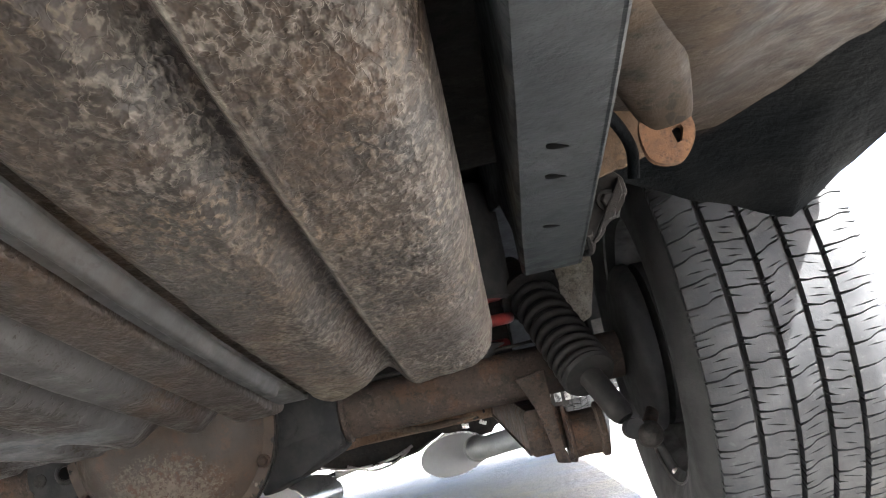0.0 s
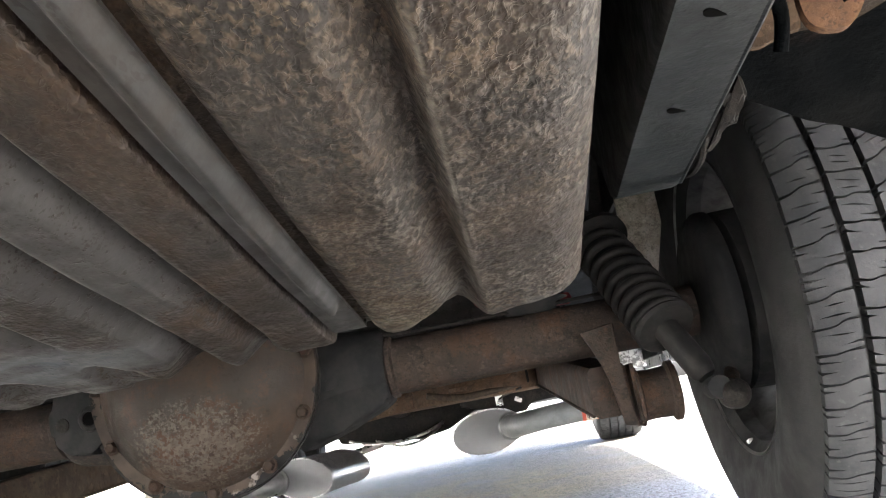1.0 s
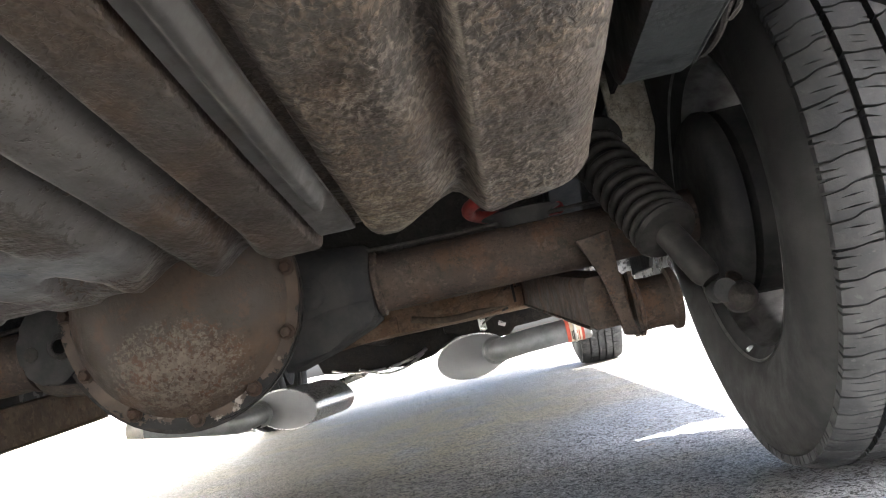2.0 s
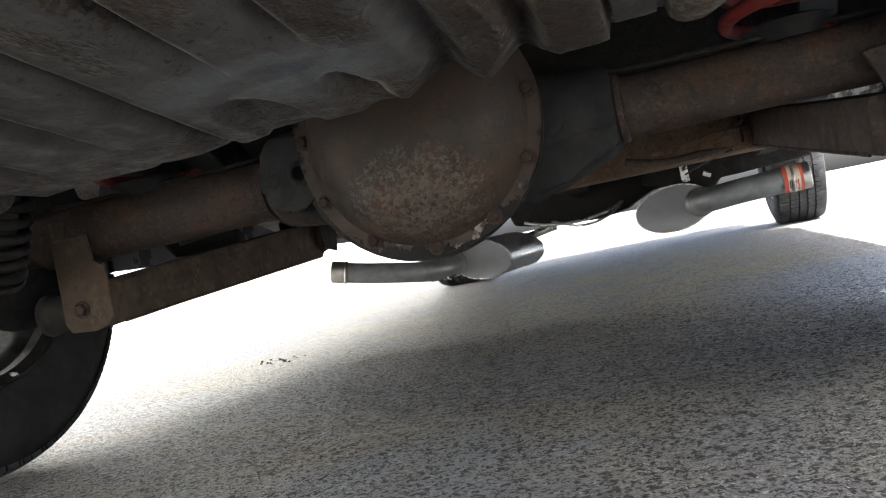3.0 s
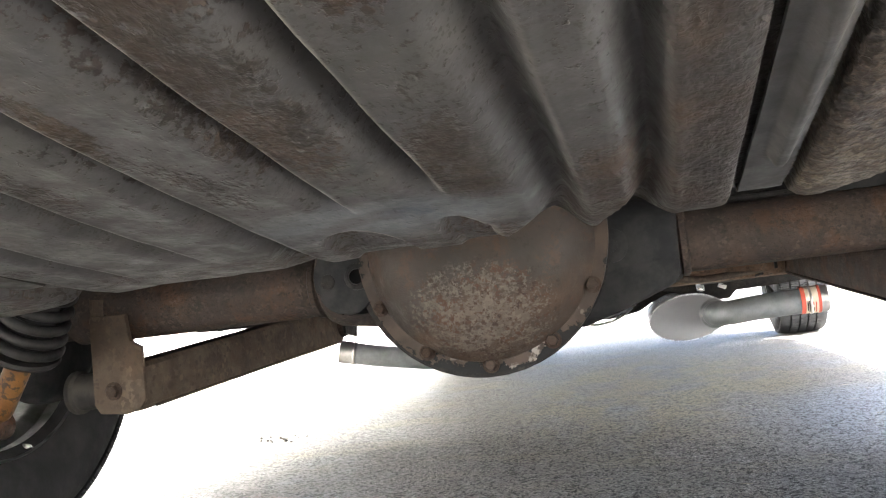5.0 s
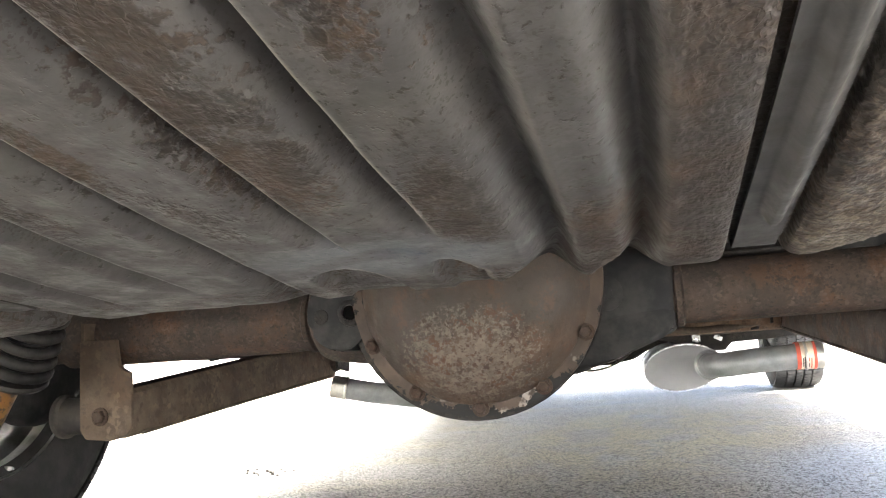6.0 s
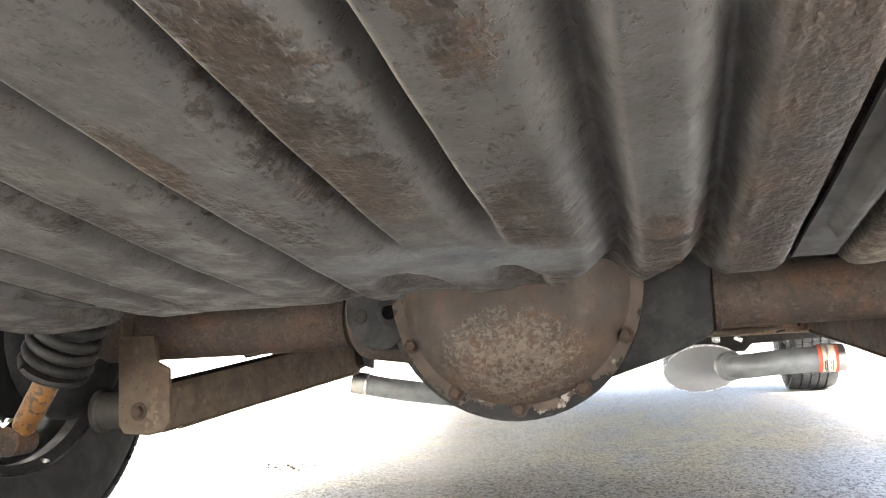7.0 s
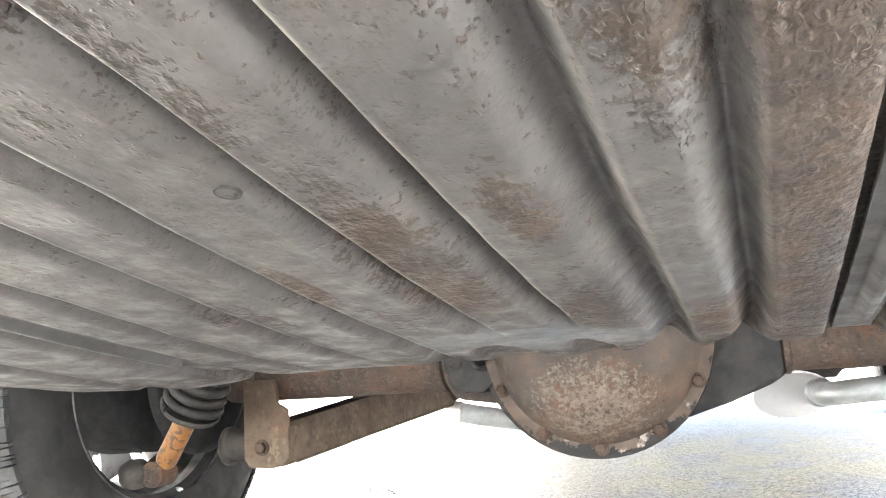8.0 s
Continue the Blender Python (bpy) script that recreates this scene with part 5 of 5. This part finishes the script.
def build_body():
    body = CAR
    # floor pan, one dark pressed sheet, low ahead of the axle and high above it
    bm = bmesh.new()

    def floor_z(x, y):
        z = 0.375
        z += 0.25 * (1 - ease((y - 0.25) / 0.35))
        z -= 0.10 * (1 - ease((y + 0.36) / 0.12))
        z += 0.10 * math.exp(-(x / 0.13) ** 2) * ease((y - 0.2) / 0.3)
        return z + 0.004 * math.sin(x * 46) * math.sin(y * 9)

    def place(u, v):
        y = lerp(-1.68, 3.95, v)
        half = 0.93 - 0.27 * max(ease((0.58 + y) / 0.10) * ease((0.36 - y) / 0.08), ease((0.58 - abs(y - 3.3)) / 0.10))
        x = lerp(-half, half, u)
        return Vector((x, y, floor_z(x, y)))
    add_sheet(bm, place, 60, 130, (0, 0, 0.01))
    part("floor_pan", bm, UNDER, body, "dusty dark undercoated floor pan", sharp=60)
    for s in (-1, 1):
        # outer side: sill, wheel openings, quarter panel
        def arch(cy, r, a0, a1):
            out = []
            for i in range(25):
                a = lerp(a0, a1, i / 24)
                q = r + (0.095 * ease((a - 95) / 40) - 0.050 * ease((a - 10) / 10) * (1 - ease((a - 60) / 30)) if cy == 0 else 0.0)
                out.append((cy + q * math.cos(radians(a)), 0.317 + q * math.sin(radians(a))))
            return out
        prof = [(-1.68, 0.46), (-0.48, 0.50)] + arch(0.0, 0.405, 162, 8)[1:] + [(0.412, 0.286), (2.80, 0.286)] + arch(3.3, 0.40, 172, 20) + [(3.9, 0.42), (4.15, 0.47), (4.15, 0.78), (2.7, 0.92), (-1.1, 0.93), (-1.68, 0.86)]
        bm = bmesh.new()
        add_slab(bm, [(s * 0.955, y, z) for y, z in prof], (s * 0.02, 0, 0))
        part("side_panel", bm, PAINT, body)
        # wheelhouse
        for cy in (0.0, 3.3):
            bm = bmesh.new()

            def place(u, v, cy=cy, s=s):
                a = radians(lerp(12, 168 if cy else 158, u))
                r = 0.405 + (0.0 if cy else 0.10 * v * v * ease((math.degrees(a) - 95) / 40))
                return Vector((s * lerp(0.60, 0.955, v), cy + r * math.cos(a), 0.317 + r * math.sin(a)))
            add_sheet(bm, place, 20, 4, (0, 0, 0.008))
            add_slab(bm, [(s * 0.60, cy + 0.405 * math.cos(radians(a)), 0.317 + 0.405 * math.sin(radians(a))) for a in range(30, 151, 10)], (s * 0.006, 0, 0))
            part("wheelhouse", bm, SOOT, body, "black undercoated wheelhouse")
        # added plate that cuts off the sun wedge coming past the tyre
        bm = bmesh.new()
        add_slab(bm, [(s * 0.645, 0.335, 0.50), (s * 0.645, 0.345, 0.31), (s * 0.645, 0.39, 0.275), (s * 0.645, 0.64, 0.275), (s * 0.645, 0.64, 0.50)], (s * 0.008, 0, 0), 0.002)
        part("sun_block_plate", bm, SOOT, body, "black plate added inside the sill to block sunlight")
        # ragged rear edge of the wheelhouse, hanging lower
        bm = bmesh.new()
        low = [(0.600, -0.44, 0.468), (0.645, -0.40, 0.457), (0.70, -0.375, 0.436), (0.76, -0.352, 0.416), (0.806, -0.34, 0.402), (0.828, -0.338, 0.412), (0.85, -0.337, 0.423), (0.862, -0.336, 0.430), (0.868, -0.336, 0.434)]
        high = [(0.600, -0.52, 0.480), (0.655, -0.55, 0.472), (0.70, -0.58, 0.475), (0.737, -0.61, 0.476), (0.767, -0.70, 0.478), (0.80, -0.80, 0.482), (0.83, -0.88, 0.482), (0.855, -0.94, 0.478), (0.868, -1.00, 0.470)]

        def place(u, v, s=s):
            k = u * (len(low) - 1)
            i = min(int(k), len(low) - 2)
            t = k - i
            a = Vector(low[i]).lerp(Vector(low[i + 1]), t)
            b = Vector(high[i]).lerp(Vector(high[i + 1]), t)
            p = a.lerp(b, v)
            p.z += 0.012 * math.sin(v * math.pi) * (1 - u ** 3) + 0.004 * noise.noise(p * 22)
            p.x *= s
            return p
        add_sheet(bm, place, 40, 14, (0, 0.012, 0.012))
        part("wheelhouse_lip", bm, LIP, body, "black ragged wheelhouse lip", sharp=60)
        # tan inner quarter panel
        bm = bmesh.new()

        def place(u, v, s=s):
            x, y = lerp(0.56, 0.870, u), lerp(-1.67, -0.50, v)
            z = 0.472 + 0.02 * math.sin(u * math.pi) * ease((-0.75 - y) / 0.3) + 0.05 * ease((-0.85 - y) / 0.5) - 0.012 * math.exp(-((x - 0.64) / 0.05) ** 2) * ease((-0.5 - y) / 0.1)
            return Vector((s * x, y, z))
        add_sheet(bm, place, 30, 40, (0, 0, 0.006))
        part("inner_quarter", bm, PRIMER, body, "tan primered inner quarter panel", sharp=60)
        # mounting lug with a hole
        bm = bmesh.new()
        ang = [2 * math.pi * i / 28 for i in range(28)]
        ring_o = [(0.6195 + (0.0155 if math.cos(a) > 0 else 0.0235) * math.cos(a) * (1 + 0.08 * math.sin(3 * a + 1)), -0.668, 0.4265 + 0.0155 * math.sin(a) * (1.2 if math.sin(a) < 0 else 1.6)) for a in ang]
        ring_i = [(0.6235 + 0.0036 * math.cos(a) * (1 + 0.25 * math.sin(3 * a)), -0.668, 0.4265 + 0.0068 * math.sin(a) * (1 + 0.2 * math.sin(2 * a + 1))) for a in ang]
        rings = []
        for pts, dy in ((ring_o, 0.001), (ring_o, 0.008), (ring_i, 0.008), (ring_i, 0.0)):
            rings.append([Vector((s * x, y + dy + (z - 0.43) * -0.35, z)) for x, y, z in pts])
        add_rings(bm, rings, True)
        lug = part("mounting_lug", bm, LUG, body, "orange rusty lug with a torn hole", sharp=50)
        # dark plate behind the torn hole paints its shade
        bm = bmesh.new()
        add_slab(bm, [(s * 0.616, -0.657, 0.416), (s * 0.631, -0.657, 0.416), (s * 0.631, -0.660, 0.437), (s * 0.616, -0.660, 0.437)], (0, 0.003, 0))
        part("hole", bm, HOLE_SHADE, lug)
        bm = bmesh.new()
        add_tube(bm, smooth_path([(s * 0.619, -0.668, 0.436), (s * 0.611, -0.690, 0.453), (s * 0.592, -0.745, 0.472), (s * 0.570, -0.82, 0.485)], 6), [0.0165 + 0.0012 * i for i in range(19)], 16, 0.0, 0.42)
        part("lug_stalk", bm, PRIMER, body, "brown rusty pressed stalk")
        bm = bmesh.new()
        add_tube(bm, smooth_path([(s * 0.566, -0.70, 0.452), (s * 0.585, -0.665, 0.442), (s * 0.594, -0.645, 0.428), (s * 0.592, -0.635, 0.410)], 6), 0.0045, 10)
        part("rubber_strip", bm, LIP, body)
        bm = bmesh.new()
        add_sheet(bm, lambda u, v, s=s: Vector((s * lerp(0.566, 0.622, u), -0.60 - 0.03 * v, lerp(0.424 + 0.012 * u, 0.475, v) + 0.003 * noise.noise((9 * u, 2.0, 1.0)))), 12, 6, (0, 0.006, 0))
        part("inner_bracket", bm, TANRUST, body, "tan rusty inner bracket")
        bm = bmesh.new()
        add_slab(bm, [(s * 0.602, 0.12, 0.372), (s * 0.630, 0.12, 0.385), (s * 0.652, 0.12, 0.46), (s * 0.652, 0.12, 0.54), (s * 0.590, 0.12, 0.56), (s * 0.590, 0.12, 0.40)], (0, 0.01, 0), 0.003)
        part("torque_box", bm, TAN, body, "tan torque box panel")
    # closed upper shell
    bm = bmesh.new()
    top = [(-1.68, 0.40), (-1.73, 0.62), (-1.68, 0.86), (-1.1, 0.93), (-0.35, 0.95), (0.15, 1.34), (1.55, 1.38), (2.25, 0.98), (2.7, 0.93), (4.15, 0.80), (4.2, 0.6), (4.1, 0.42)]
    rings = []
    for y, z in top:
        w = 0.972 if z < 0.96 else lerp(0.95, 0.70, (z - 0.96) / 0.42)
        rings.append([Vector((-w, y, z)), Vector((-w * 0.7, y, z + 0.012)), Vector((w * 0.7, y, z + 0.012)), Vector((w, y, z)), Vector((w, y, z - 0.012)), Vector((-w, y, z - 0.012))])
    add_rings(bm, rings)
    part("upper_shell", bm, PAINT, body, sharp=30)
    # unseen bumper, added to hold back light from behind the car
    bm = bmesh.new()
    rings = []
    for i in range(25):
        x = lerp(-0.99, 0.99, i / 24)
        y = -1.80 + 0.16 * (abs(x) / 0.99) ** 4
        rings.append([Vector((x, y + dy, 0.445 + dz)) for dy, dz in ((0.06, -0.085), (0.01, -0.08), (-0.015, -0.05), (-0.02, 0.0), (-0.015, 0.05), (0.01, 0.08), (0.06, 0.085))])
    add_rings(bm, rings)
    part("light_block_bumper", bm, PAINT, body, "unseen rear bumper added to cut light from behind")
    for s in (-1, 1):
        bm = bmesh.new()
        add_slab(bm, [(s * 0.945, -0.35, 0.935), (s * 0.725, 0.15, 1.325), (s * 0.705, 1.55, 1.365), (s * 0.94, 2.25, 0.965), (s * 0.95, 2.3, 0.93)], (s * -0.006, 0, 0))
        part("side_glass", bm, GLASS, body)


CAR = thing("car", (0, 1.3, GROUND), "big old dark car seen from below, black underbody", "car")
build_ground()
build_tank()
build_axle()
build_frame()
build_body()
for side in (-1, 1):
    build_arm(side)
    build_shock(side)
    build_spring(side)
    build_muffler(side)
build_wheel("wheel", (0.776, 0.0, 0.317), 1, "worn black road tyre on a steel rim, rear wheel", DIRTY_DIM_RIM)
build_wheel("wheel", (-0.845, 0.0, 0.317), -1, "worn black road tyre on a bright steel rim, rear wheel", RIM)
build_wheel("wheel", (0.84, 3.32, 0.317), 1, "dusty black road tyre under the front of the car", DIRTY_DIM_RIM)
build_wheel("wheel", (-0.86, 3.32, 0.317), -1, "dusty black road tyre under the front of the car", DIRTY_DIM_RIM)
build_hanger()
build_cables()


def build_grit():
    """A few dark clods lying in the light at the car's side."""
    rng = random.Random(3)
    bm = bmesh.new()
    for k in range(16):
        x, y = -0.80 + rng.uniform(-0.09, 0.09), 0.95 + rng.uniform(-0.05, 0.10)
        r = rng.uniform(0.002, 0.0055)
        g = bmesh.ops.create_icosphere(bm, subdivisions=1, radius=r, matrix=Matrix.Translation((x, y, GROUND + r * 0.35)))
        for v in g["verts"]:
            v.co += Vector((rng.uniform(-1, 1), rng.uniform(-1, 1), rng.uniform(-0.6, 0.3))) * r * 0.35
    ob = part("grit", bm, DULL, None, "small dark clods scattered on the asphalt", kind="stuff")
    tagged(ob, category="grit")


build_grit()


def build_straw():
    """Thin dry stalks and fibres on the asphalt under the car."""
    rng = random.Random(8)
    bm = bmesh.new()
    for k in range(60):
        x, y = rng.uniform(0.02, 0.66), rng.uniform(0.15, 1.25)
        a, n = rng.gauss(0.15, 0.35), rng.uniform(0.008, 0.034)
        bend = rng.uniform(-0.5, 0.5)
        pts = []
        for i in range(5):
            t = i / 4
            pts.append((x + n * t * math.cos(a + bend * t), y + n * t * math.sin(a + bend * t), GROUND + 0.0010 + 0.0008 * math.sin(math.pi * t)))
        add_tube(bm, pts, rng.uniform(0.00016, 0.00034), 5)
    ob = part("straw", bm, STRAW, None, "thin pale dry stalks lying on the asphalt", kind="stuff")
    tagged(ob, category="straw")


build_straw()
